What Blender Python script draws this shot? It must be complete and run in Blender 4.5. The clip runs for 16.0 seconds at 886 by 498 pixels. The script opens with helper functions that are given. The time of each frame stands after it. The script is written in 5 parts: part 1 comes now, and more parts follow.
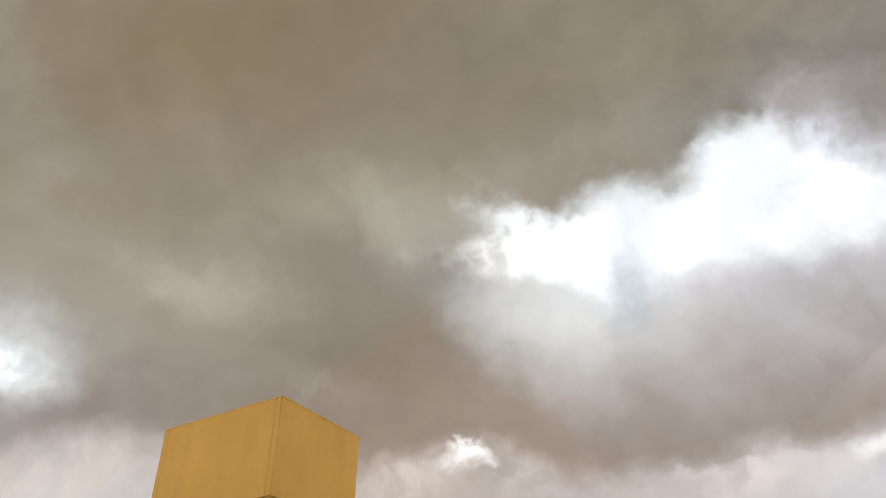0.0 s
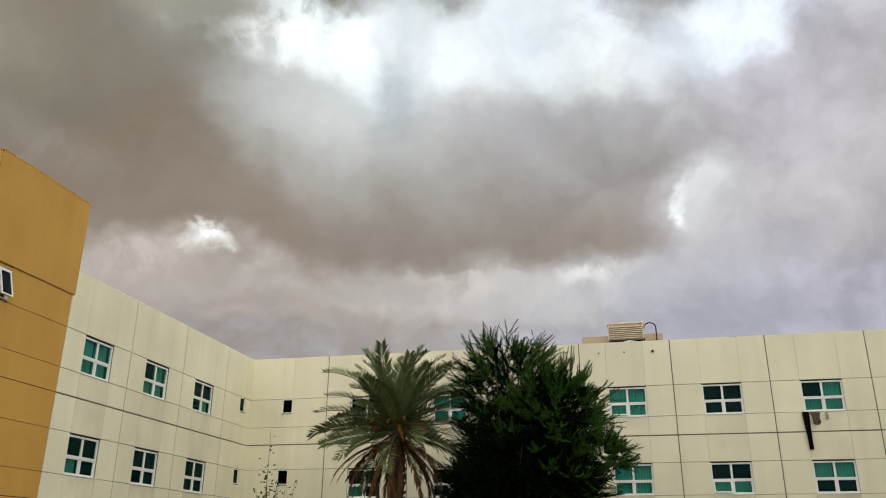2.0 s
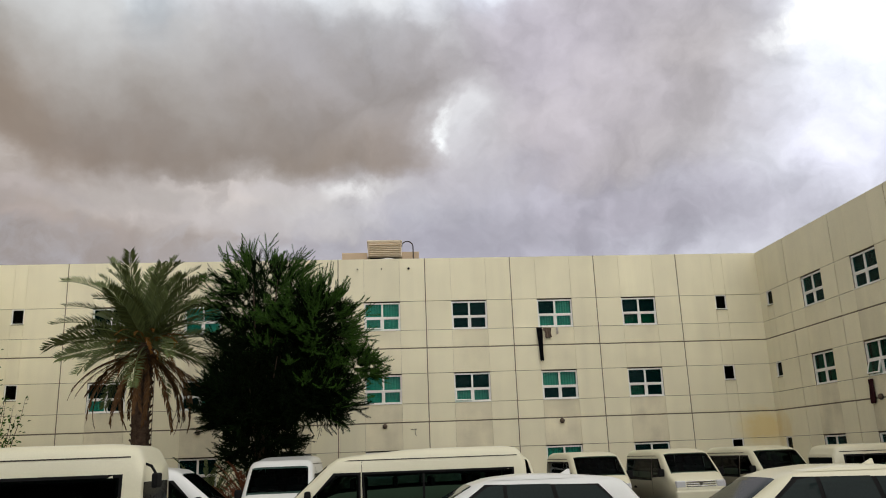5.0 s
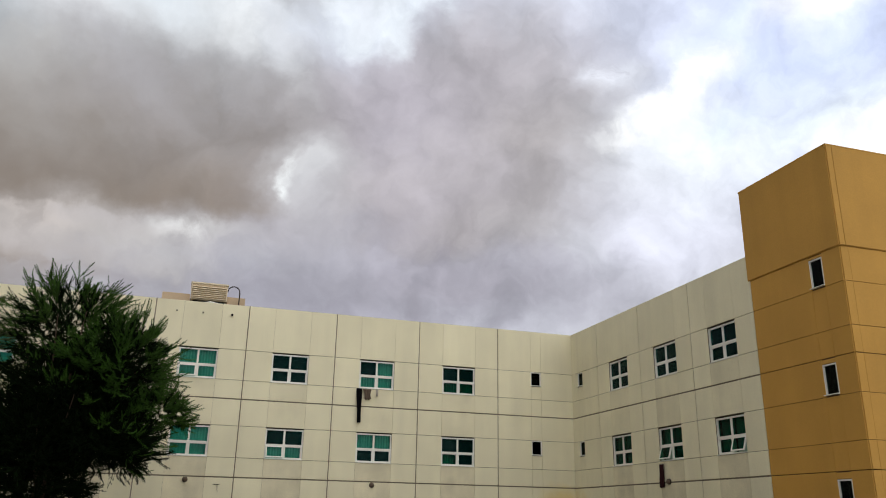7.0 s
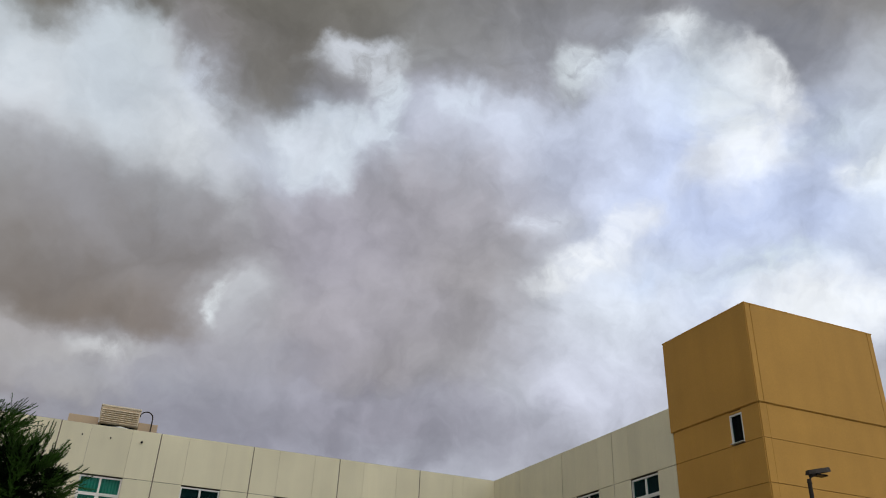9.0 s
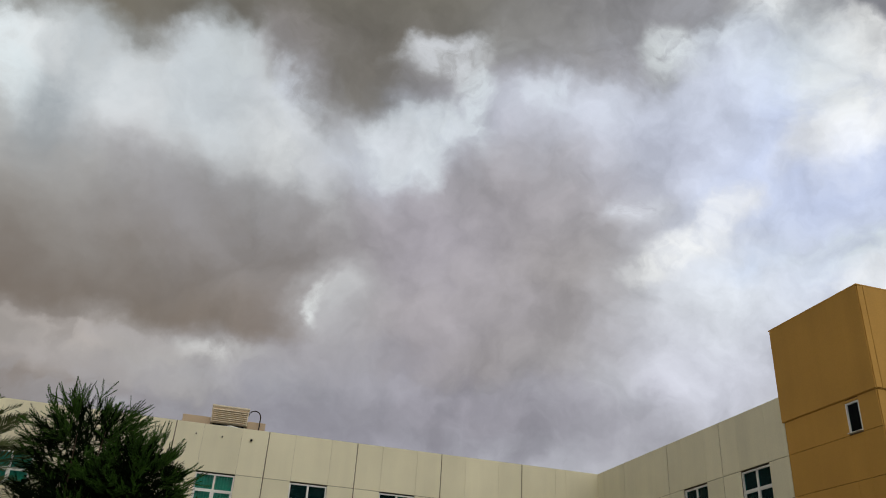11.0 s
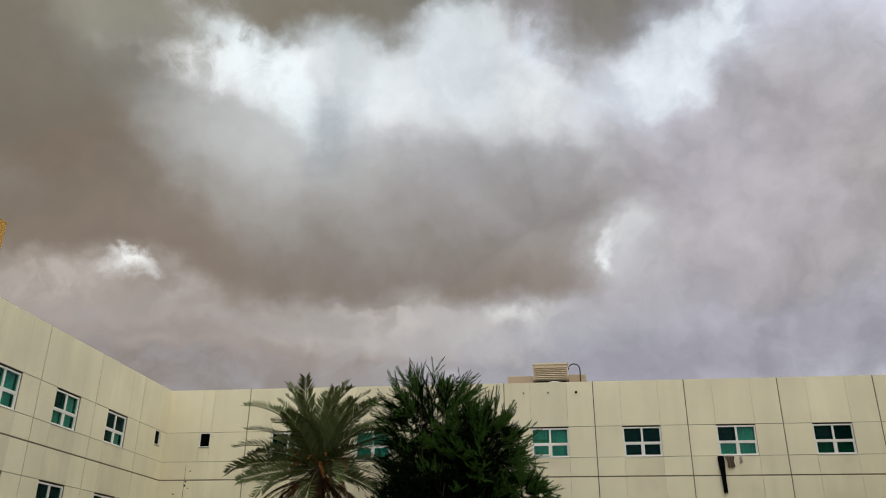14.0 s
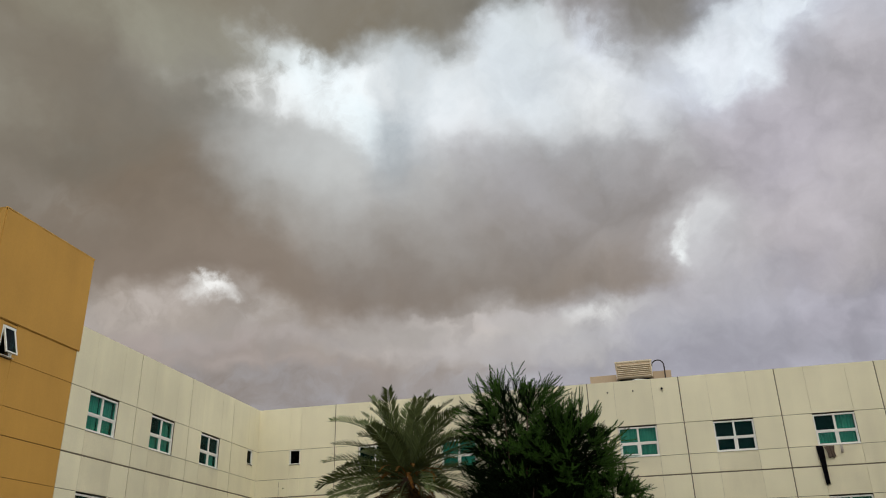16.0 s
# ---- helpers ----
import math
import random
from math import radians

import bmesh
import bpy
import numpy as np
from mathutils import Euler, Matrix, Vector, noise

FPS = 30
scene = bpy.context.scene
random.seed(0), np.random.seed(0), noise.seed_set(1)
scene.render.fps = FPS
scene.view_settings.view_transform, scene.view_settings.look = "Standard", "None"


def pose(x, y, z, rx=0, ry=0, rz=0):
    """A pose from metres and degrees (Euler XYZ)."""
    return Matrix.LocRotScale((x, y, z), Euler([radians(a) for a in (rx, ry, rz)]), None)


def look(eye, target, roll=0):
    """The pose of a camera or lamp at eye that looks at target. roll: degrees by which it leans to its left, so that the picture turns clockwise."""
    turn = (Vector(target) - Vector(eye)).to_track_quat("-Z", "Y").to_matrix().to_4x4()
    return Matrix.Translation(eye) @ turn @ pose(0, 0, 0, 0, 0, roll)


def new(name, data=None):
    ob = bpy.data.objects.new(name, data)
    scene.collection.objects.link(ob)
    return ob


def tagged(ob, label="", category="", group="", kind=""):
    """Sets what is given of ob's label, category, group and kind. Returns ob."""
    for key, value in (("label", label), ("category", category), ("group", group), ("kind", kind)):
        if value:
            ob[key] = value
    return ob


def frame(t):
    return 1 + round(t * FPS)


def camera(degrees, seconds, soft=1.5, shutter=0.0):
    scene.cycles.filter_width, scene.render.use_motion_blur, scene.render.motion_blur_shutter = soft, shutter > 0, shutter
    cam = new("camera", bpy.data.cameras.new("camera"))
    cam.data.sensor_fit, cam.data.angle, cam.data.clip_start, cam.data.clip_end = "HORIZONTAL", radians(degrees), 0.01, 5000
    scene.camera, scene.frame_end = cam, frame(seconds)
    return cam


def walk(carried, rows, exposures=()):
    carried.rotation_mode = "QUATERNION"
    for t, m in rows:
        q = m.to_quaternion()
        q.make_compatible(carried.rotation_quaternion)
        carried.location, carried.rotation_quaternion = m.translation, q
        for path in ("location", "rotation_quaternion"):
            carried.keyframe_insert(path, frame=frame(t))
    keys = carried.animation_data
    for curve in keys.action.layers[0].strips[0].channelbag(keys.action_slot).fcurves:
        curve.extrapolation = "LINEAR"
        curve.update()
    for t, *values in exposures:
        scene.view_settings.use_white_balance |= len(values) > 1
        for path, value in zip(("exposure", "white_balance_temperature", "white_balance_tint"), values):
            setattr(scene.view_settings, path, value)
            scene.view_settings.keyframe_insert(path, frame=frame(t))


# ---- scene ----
EYE = (0.0, 0.0, 2.0)
cam = camera(57.8, 16.0, 1.0)


def aim(yaw, pitch, roll):
    """A pose at the eye: yaw to the left of +y, pitch upwards, roll as look() takes it."""
    a, b = radians(yaw), radians(pitch)
    way = Vector((-math.sin(a) * math.cos(b), math.cos(a) * math.cos(b), math.sin(b)))
    return look(EYE, Vector(EYE) + way * 10, roll)


# seconds, yaw, pitch, roll: a hand-held turn on the spot
PATH = [
    (0.0, 31.96, 35.08, 0.04),
    (0.5, 24.35, 33.34, 0.28),
    (1.0, 20.32, 25.64, -0.10),
    (1.5, 16.07, 22.90, -0.12),
    (2.0, 12.62, 20.80, 0.26),
    (2.5, 9.01, 19.04, -0.11),
    (3.0, 7.95, 16.60, 0.78),
    (3.5, 5.33, 14.34, -0.33),
    (4.0, 2.19, 14.33, -1.18),
    (4.2, 0.23, 14.31, -1.64),
    (6.3, -10.37, 15.50, -0.29),
    (6.5, -11.94, 15.74, -0.03),
    (7.0, -17.32, 18.62, 1.10),
    (7.5, -21.04, 22.69, 2.00),
    (8.0, -23.01, 27.00, 2.10),
    (8.2, -23.03, 28.53, 2.11),
    (10.3, -18.91, 27.77, 3.02),
    (10.5, -17.41, 27.79, 3.29),
    (11.0, -14.86, 27.72, 3.73),
    (11.5, -11.80, 25.68, 3.98),
    (12.0, -7.96, 23.77, 3.84),
    (12.5, -3.41, 23.67, 2.30),
    (13.0, 0.63, 23.84, 1.16),
    (13.5, 4.58, 23.62, 0.59),
    (14.0, 7.27, 23.40, 0.48),
    (14.5, 8.58, 23.27, -0.56),
    (15.0, 9.58, 22.82, -0.97),
    (15.5, 11.08, 22.79, -1.25),
    (16.0, 12.82, 23.92, -1.56),
]
EXPOSURES = [(0.0, 0.52, 6500, 10), (0.6, 0.42, 6450, 8), (1.3, 0.31, 6380, 6), (2.5, 0.28, 6350, 7), (3.5, 0.27, 6400, 8), (4.2, 0.28, 6350, 9), (6.5, 0.28, 6450, 10),
             (7.0, 0.16, 6350, 9), (7.5, -0.12, 6150, 9), (8.2, -0.24, 6100, 9), (10.3, -0.22, 6380, 8), (11.0, -0.26, 6430, 8), (11.9, -0.20, 6430, 8),
             (13.0, 0.0, 6380, 9), (14.5, 0.0, 6400, 8), (16.0, 0.03, 6400, 8)]
walk(cam, [(t, aim(yaw, pitch, roll)) for t, yaw, pitch, roll in PATH], EXPOSURES)

# ---- light ----


def linear(r, g, b):
    """Linear colour from 8-bit display values."""
    return tuple((v / 255 / 12.92 if v < 10 else ((v / 255 + 0.055) / 1.055) ** 2.4) for v in (r, g, b))


SUN_WAY = Vector((0.42, -0.62, 0.64)).normalized()      # towards the sun behind the clouds
sun = new("sun", bpy.data.lights.new("sun", "SUN"))
sun.data.energy, sun.data.angle, sun.data.color = 1.5, radians(110), (1.0, 0.945, 0.82)
sun.matrix_world = look(SUN_WAY * 60, (0, 0, 0))

world = bpy.data.worlds.new("cloudy_sky")
scene.world = world
world.use_nodes = True
WT = world.node_tree
WT.nodes.clear()


def wnode(kind, **values):
    n = WT.nodes.new(kind)
    for k, v in values.items():
        n.inputs[k].default_value = v
    return n


def wmath(op, a, b=None):
    n = WT.nodes.new("ShaderNodeMath")
    n.operation = op
    for i, v in enumerate((a, b)):
        if v is None:
            continue
        if isinstance(v, (int, float)):
            n.inputs[i].default_value = v
        else:
            WT.links.new(v, n.inputs[i])
    return n.outputs[0]


def wdot(vec, way):
    n = WT.nodes.new("ShaderNodeVectorMath")
    n.operation = "DOT_PRODUCT"
    WT.links.new(vec, n.inputs[0])
    n.inputs[1].default_value = way
    return n.outputs["Value"]


def wmix(fac, a, b, blend="MIX"):
    n = WT.nodes.new("ShaderNodeMix")
    n.data_type, n.blend_type = "RGBA", blend
    for s, v in ((n.inputs[0], fac), (n.inputs[6], a), (n.inputs[7], b)):
        if isinstance(v, (int, float)):
            s.default_value = v
        elif isinstance(v, tuple):
            s.default_value = (*v, 1) if len(v) == 3 else v
        else:
            WT.links.new(v, s)
    return n.outputs[2]


def wnoise(vec, scale, detail, rough, distort=0.0):
    n = wnode("ShaderNodeTexNoise", Scale=scale, Detail=detail, Roughness=rough, Distortion=distort)
    WT.links.new(vec, n.inputs["Vector"])
    return n


def wrange(v, a, b, c, d, smooth=True):
    n = WT.nodes.new("ShaderNodeMapRange")
    n.interpolation_type = "SMOOTHSTEP" if smooth else "LINEAR"
    WT.links.new(v, n.inputs[0])
    for i, x in enumerate((a, b, c, d)):
        n.inputs[i + 1].default_value = x
    return n.outputs[0]


# a flat chart of the sky round the middle of the view, 25 degrees up
way = WT.nodes.new("ShaderNodeTexCoord").outputs["Generated"]
tilt = radians(25)
ahead = wmath("ADD", wdot(way, (0, math.cos(tilt), math.sin(tilt))), 1.0)
ahead = wmath("MAXIMUM", ahead, 0.02)
flat = WT.nodes.new("ShaderNodeCombineXYZ")
WT.links.new(wmath("DIVIDE", wmath("MULTIPLY", wdot(way, (1, 0, 0)), 2.0), ahead), flat.inputs[0])
WT.links.new(wmath("DIVIDE", wmath("MULTIPLY", wdot(way, (0, -math.sin(tilt), math.cos(tilt))), 2.0), ahead), flat.inputs[1])
chart = flat.outputs[0]


def wshift(vec, noise_out, amount):
    a = WT.nodes.new("ShaderNodeVectorMath")
    a.operation = "SUBTRACT"
    WT.links.new(noise_out, a.inputs[0])
    a.inputs[1].default_value = (0.5, 0.5, 0.5)
    b = WT.nodes.new("ShaderNodeVectorMath")
    b.operation = "SCALE"
    WT.links.new(a.outputs[0], b.inputs[0])
    b.inputs["Scale"].default_value = amount
    c = WT.nodes.new("ShaderNodeVectorMath")
    c.operation = "MULTIPLY_ADD"
    WT.links.new(b.outputs[0], c.inputs[0])
    c.inputs[1].default_value = (1, 1, 0)
    WT.links.new(vec, c.inputs[2])
    return c.outputs[0]


# ragged edges: the chart is stirred by three sizes of noise
stirred = wshift(chart, wnoise(chart, 4.0, 5.0, 0.5).outputs["Color"], 0.10)
stirred = wshift(stirred, wnoise(chart, 13.0, 5.0, 0.55).outputs["Color"], 0.060)
stirred = wshift(stirred, wnoise(chart, 38.0, 4.0, 0.55).outputs["Color"], 0.016)

# the rims of the clouds are torn by a finer noise
tear = wnoise(chart, 9.0, 6.0, 0.56, 0.1).outputs[0]
ragged = [(limit, wrange(tear, 0.2, 0.8, -most, most, False)) for limit, most in ((0.12, 0.14), (0.045, 0.30), (0.0, 0.50))]
# thin bodies are drawn out into strands and tufts
strands = wrange(wnoise(stirred, 24.0, 5.0, 0.6, 0.3).outputs[0], 0.34, 0.60, 0.35, 1.0)
tufts = wrange(wnoise(stirred, 13.0, 6.0, 0.6, 0.2).outputs[0], 0.32, 0.60, 0.55, 1.0)

sky = WT.nodes.new("ShaderNodeTexSky")
sky.sky_type, sky.sun_disc = "NISHITA", False
sky.sun_elevation = math.asin(SUN_WAY.z)
sky.sun_rotation = math.atan2(SUN_WAY.x, SUN_WAY.y)
clear = wmix(1.0, sky.outputs[0], (0.09, 0.09, 0.09), "MULTIPLY")
cover = wrange(wnoise(stirred, 1.6, 6.0, 0.6).outputs[0], 0.3, 0.75, 0.0, 1.0)
overcast = wmix(cover, linear(180, 177, 182), linear(208, 208, 214))
painted = [wmix(0.92, clear, overcast)]


def cloud(u, v, ru, rv, turn, low, high, much, tone):
    """One body of cloud on the chart: middle, half sizes, turn in degrees, softness of its lower and upper rim, cover and tone."""
    m = WT.nodes.new("ShaderNodeMapping")
    m.vector_type = "TEXTURE"
    after = WT.nodes.new("ShaderNodeVectorMath")       # keeps the bodies in order, one after the other
    after.operation = "MULTIPLY_ADD"
    WT.links.new(painted[0], after.inputs[0])
    after.inputs[1].default_value = (1e-9, 1e-9, 0)
    WT.links.new(stirred, after.inputs[2])
    WT.links.new(after.outputs[0], m.inputs["Vector"])
    m.inputs["Location"].default_value = (u, v, 0)
    m.inputs["Rotation"].default_value = (0, 0, radians(turn))
    m.inputs["Scale"].default_value = (ru, rv, 1)
    n = WT.nodes.new("ShaderNodeVectorMath")
    n.operation = "LENGTH"
    WT.links.new(m.outputs[0], n.inputs[0])
    torn = next(r for limit, r in ragged if min(ru, rv) >= limit)
    far = wmath("SUBTRACT", wmath("ADD", n.outputs["Value"], torn), 1.0)
    if min(ru, rv) < 0.075:
        low, high = low * 1.15, high * 1.15
    if low != high:
        far = wmath("DIVIDE", far, wrange(wdot(m.outputs[0], (0, 1, 0)), -0.6, 0.6, low, high))
    else:
        far = wmath("DIVIDE", far, low)
    mask = wrange(far, -0.95, 0.85, much, 0.0)
    if min(ru, rv) < 0.075:
        mask = wmath("MULTIPLY", mask, strands if min(ru, rv) < 0.035 else tufts)
    painted[0] = wmix(mask, painted[0], linear(*tone))


# clouds begin: the wide bodies first, then the rifts, rims and wisps over them
cloud(-0.578, 0.583, 0.991, 0.359, -10, 1, 1, 1, (116, 105, 84))
cloud(-0.259, 0.929, 1.169, 0.293, -25, 1, 1, 1, (112, 101, 80))
cloud(0.235, 0.576, 1.004, 0.197, 17, 1, 1, 1, (118, 110, 97))
cloud(-0.776, 0.267, 0.577, 0.150, -21, 1, 1, 0.9, (136, 130, 117))
cloud(-0.996, 0.155, 0.304, 0.084, -23, 1, 1, 0.9, (125, 116, 109))
cloud(0.370, 0.187, 0.230, 0.155, 9, 1, 1, 0.9, (200, 198, 210))
cloud(0.572, 0.274, 0.167, 0.138, 8, 1, 1, 0.9, (219, 227, 248))
cloud(0.479, 0.253, 0.189, 0.169, 23, 1, 1, 0.7, (228, 233, 248))
cloud(0.742, 0.236, 0.209, 0.150, 23, 1, 1, 0.8, (214, 225, 255))
cloud(0.806, 0.181, 0.179, 0.090, 23, 1, 1, 0.7, (231, 238, 255))
cloud(-0.190, 0.148, 0.259, 0.104, -10, 1, 1, 0.95, (217, 222, 226))
cloud(-0.275, 0.070, 0.133, 0.085, -35, 1, 1, 0.6, (200, 197, 194))
cloud(-0.019, 0.195, 0.158, 0.074, -6, 1, 1, 0.75, (212, 218, 227))
cloud(0.180, 0.187, 0.100, 0.059, 14, 1, 1, 0.7, (211, 218, 236))
cloud(-0.581, 0.105, 0.268, 0.166, -12, 1, 1, 1, (118, 106, 92))
cloud(-0.511, 0.031, 0.216, 0.077, -17, 0.6, 1, 0.9, (121, 108, 95))
cloud(-0.253, -0.017, 0.437, 0.082, -8, 0.4, 1, 0.95, (135, 123, 111))
cloud(-0.033, 0.006, 0.174, 0.105, -4, 0.45, 1, 0.75, (155, 150, 147))
cloud(-0.375, -0.054, 0.241, 0.057, -11, 0.4, 1, 0.9, (131, 117, 106))
cloud(-0.016, -0.055, 0.154, 0.056, 2, 0.4, 1, 0.9, (131, 119, 111))
cloud(-0.136, -0.064, 0.170, 0.046, -4, 0.4, 1, 0.8, (132, 119, 109))
cloud(0.054, -0.039, 0.061, 0.063, -4, 0.4, 1, 0.6, (140, 130, 123))
cloud(-0.035, 0.076, 0.118, 0.056, -5, 1, 1, 0.6, (171, 170, 172))
cloud(0.298, 0.032, 0.208, 0.140, 12, 0.6, 0.8, 0.95, (175, 168, 164))
cloud(0.266, -0.058, 0.134, 0.063, 3, 0.4, 1, 0.85, (152, 145, 143))
cloud(0.446, -0.004, 0.110, 0.066, 4, 0.7, 1, 0.6, (167, 162, 162))
cloud(0.311, 0.138, 0.182, 0.056, 17, 1, 1, 0.6, (170, 165, 169))
cloud(0.198, 0.061, 0.083, 0.077, 13, 1, 1, 0.5, (176, 168, 172))
cloud(0.234, 0.023, 0.161, 0.106, -5, 1, 1, 0.45, (187, 183, 201))
cloud(0.581, -0.006, 0.095, 0.112, -29, 1, 1, 0.8, (226, 227, 241))
cloud(0.578, 0.085, 0.096, 0.082, 33, 1, 1, 0.6, (245, 250, 255))
cloud(0.482, 0.238, 0.087, 0.043, 33, 1, 1, 0.5, (198, 201, 220))
cloud(0.343, 0.140, 0.101, 0.056, 9, 1, 1, 0.5, (175, 169, 174))
cloud(0.257, 0.010, 0.145, 0.056, 9, 1, 1, 0.4, (180, 173, 171))
cloud(-0.125, -0.001, 0.211, 0.101, 5, 0.5, 1, 0.65, (137, 127, 117))
cloud(0.030, 0.228, 0.088, 0.060, -15, 0.6, 1, 0.7, (131, 127, 121))
cloud(0.378, 0.346, 0.113, 0.064, 14, 0.5, 1, 0.6, (162, 160, 165))
cloud(-0.699, 0.426, 0.538, 0.086, -8, 1, 1, 0.5, (120, 109, 89))
cloud(-0.463, -0.149, 0.339, 0.063, -10, 1, 0.9, 0.95, (136, 125, 117))
cloud(-0.204, -0.120, 0.153, 0.039, -6, 1, 0.6, 0.9, (181, 174, 172))
cloud(-0.021, -0.123, 0.108, 0.038, 1, 1, 0.6, 0.9, (185, 182, 185))
cloud(-0.345, -0.118, 0.125, 0.018, -8, 1, 0.7, 0.7, (171, 163, 160))
cloud(-0.262, -0.151, 0.220, 0.027, -4, 1, 1, 0.8, (148, 138, 133))
cloud(-0.524, -0.060, 0.149, 0.040, -9, 1, 0.6, 0.7, (175, 165, 157))
cloud(-0.612, -0.041, 0.090, 0.032, -9, 1, 0.8, 0.5, (193, 181, 173))
cloud(-0.526, -0.093, 0.165, 0.020, -10, 1, 1, 0.7, (153, 143, 139))
cloud(0.222, -0.156, 0.247, 0.060, 4, 1, 0.8, 0.9, (160, 156, 170))
cloud(0.120, -0.152, 0.103, 0.033, 2, 1, 1, 0.5, (145, 142, 151))
cloud(0.120, -0.157, 0.188, 0.045, 5, 1, 1, 0.6, (145, 143, 152))
cloud(0.312, -0.146, 0.220, 0.036, 6, 1, 1, 0.7, (156, 153, 161))
cloud(-0.057, -0.120, 0.090, 0.028, 7, 1, 0.6, 0.7, (184, 179, 180))
cloud(-1.010, 0.065, 0.252, 0.047, -10, 1, 0.8, 0.9, (188, 180, 171))
cloud(-0.194, -0.113, 0.164, 0.032, -3, 1, 0.6, 0.8, (174, 167, 162))
cloud(-0.380, -0.125, 0.174, 0.012, -9, 1, 0.8, 0.8, (144, 132, 123))
cloud(-0.268, -0.131, 0.127, 0.012, -6, 1, 0.7, 0.7, (187, 178, 173))
cloud(-0.468, -0.116, 0.129, 0.009, -11, 1, 0.8, 0.7, (169, 157, 152))
cloud(-0.532, -0.080, 0.117, 0.014, -9, 1, 0.8, 0.6, (171, 158, 153))
cloud(-0.134, -0.140, 0.110, 0.015, -4, 1, 0.7, 0.7, (179, 173, 173))
cloud(-0.056, -0.136, 0.059, 0.024, -3, 1, 0.6, 0.7, (191, 188, 189))
cloud(0.048, -0.132, 0.073, 0.023, 3, 1, 0.7, 0.6, (183, 182, 188))
cloud(-0.182, -0.112, 0.051, 0.018, 6, 0.9, 0.4, 0.7, (200, 192, 188))
cloud(0.200, -0.119, 0.099, 0.014, 1, 1, 0.6, 0.5, (175, 172, 182))
cloud(0.297, -0.133, 0.085, 0.019, 2, 1, 0.6, 0.5, (173, 168, 178))
cloud(-0.021, 0.317, 0.640, 0.058, 12, 0.6, 1, 0.95, (119, 115, 106))
cloud(0.075, 0.280, 0.130, 0.060, 1, 0.45, 1, 0.95, (118, 113, 106))
cloud(-0.197, 0.235, 0.102, 0.050, 5, 0.5, 1, 0.9, (121, 116, 108))
cloud(0.035, 0.231, 0.073, 0.044, -19, 0.6, 1, 0.7, (129, 125, 119))
cloud(0.387, 0.344, 0.091, 0.045, -1, 0.5, 1, 0.85, (156, 154, 158))
cloud(0.289, 0.342, 0.100, 0.044, 9, 0.6, 1, 0.7, (145, 143, 142))
cloud(0.684, 0.453, 0.089, 0.052, -16, 0.35, 1, 0.95, (142, 142, 149))
cloud(0.491, 0.425, 0.133, 0.036, 11, 0.6, 1, 0.6, (156, 155, 162))
cloud(0.045, 0.245, 0.088, 0.042, -6, 0.5, 1, 0.8, (128, 123, 117))
cloud(-0.188, 0.250, 0.116, 0.054, -18, 0.5, 1, 0.9, (116, 109, 99))
cloud(-0.195, 0.265, 0.061, 0.070, -9, 0.6, 1, 0.75, (138, 133, 122))
cloud(-0.413, 0.315, 0.144, 0.049, -26, 0.6, 1, 0.6, (130, 122, 107))
cloud(-0.261, 0.288, 0.068, 0.056, -19, 1, 1, 0.5, (131, 121, 104))
cloud(-0.288, 0.103, 0.145, 0.084, -23, 1, 0.8, 0.8, (204, 206, 206))
cloud(-0.301, 0.205, 0.128, 0.024, -15, 1, 0.5, 0.9, (255, 255, 255))
cloud(-0.115, 0.170, 0.099, 0.042, -3, 1, 0.5, 0.9, (255, 255, 255))
cloud(-0.003, 0.183, 0.077, 0.043, -31, 0.9, 0.6, 0.8, (220, 223, 225))
cloud(-0.077, 0.065, 0.131, 0.071, -16, 1, 1, 0.5, (185, 186, 196))
cloud(-0.187, 0.179, 0.151, 0.036, -11, 1, 0.6, 0.8, (255, 255, 255))
cloud(-0.080, 0.197, 0.067, 0.052, 2, 1, 0.6, 0.7, (255, 255, 255))
cloud(0.004, 0.167, 0.056, 0.032, -41, 0.9, 0.6, 0.7, (255, 255, 255))
cloud(-0.323, 0.220, 0.080, 0.031, -39, 1, 0.6, 0.9, (244, 251, 254))
cloud(-0.286, 0.179, 0.049, 0.027, -34, 1, 0.6, 0.9, (242, 250, 253))
cloud(-0.220, 0.205, 0.100, 0.040, -12, 1, 0.5, 0.6, (224, 232, 237))
cloud(-0.088, 0.201, 0.033, 0.066, 5, 1, 0.8, 0.8, (236, 245, 252))
cloud(-0.106, 0.233, 0.023, 0.033, 14, 0.8, 0.6, 0.7, (229, 234, 240))
cloud(-0.004, 0.210, 0.049, 0.036, -44, 0.9, 0.6, 0.8, (230, 236, 248))
cloud(-0.036, 0.240, 0.026, 0.021, -6, 0.8, 0.6, 0.7, (209, 212, 221))
cloud(0.052, 0.130, 0.018, 0.049, 30, 0.9, 0.6, 0.6, (222, 226, 236))
cloud(0.177, 0.190, 0.046, 0.035, 30, 0.8, 0.6, 0.85, (238, 245, 255))
cloud(-0.140, 0.165, 0.101, 0.036, 5, 1, 1, 0.5, (228, 234, 240))
cloud(0.100, 0.156, 0.063, 0.039, 14, 1, 1, 0.5, (217, 222, 235))
cloud(-0.232, 0.151, 0.037, 0.054, -10, 1, 1, 0.8, (155, 163, 170))
cloud(-0.242, 0.106, 0.022, 0.042, 2, 1, 1, 0.45, (181, 185, 188))
cloud(-0.068, 0.175, 0.012, 0.012, -5, 0.8, 0.8, 0.5, (183, 189, 198))
cloud(0.194, 0.305, 0.048, 0.024, 20, 0.9, 0.6, 0.7, (223, 226, 227))
cloud(0.214, 0.276, 0.017, 0.023, 10, 0.8, 0.8, 0.7, (230, 234, 238))
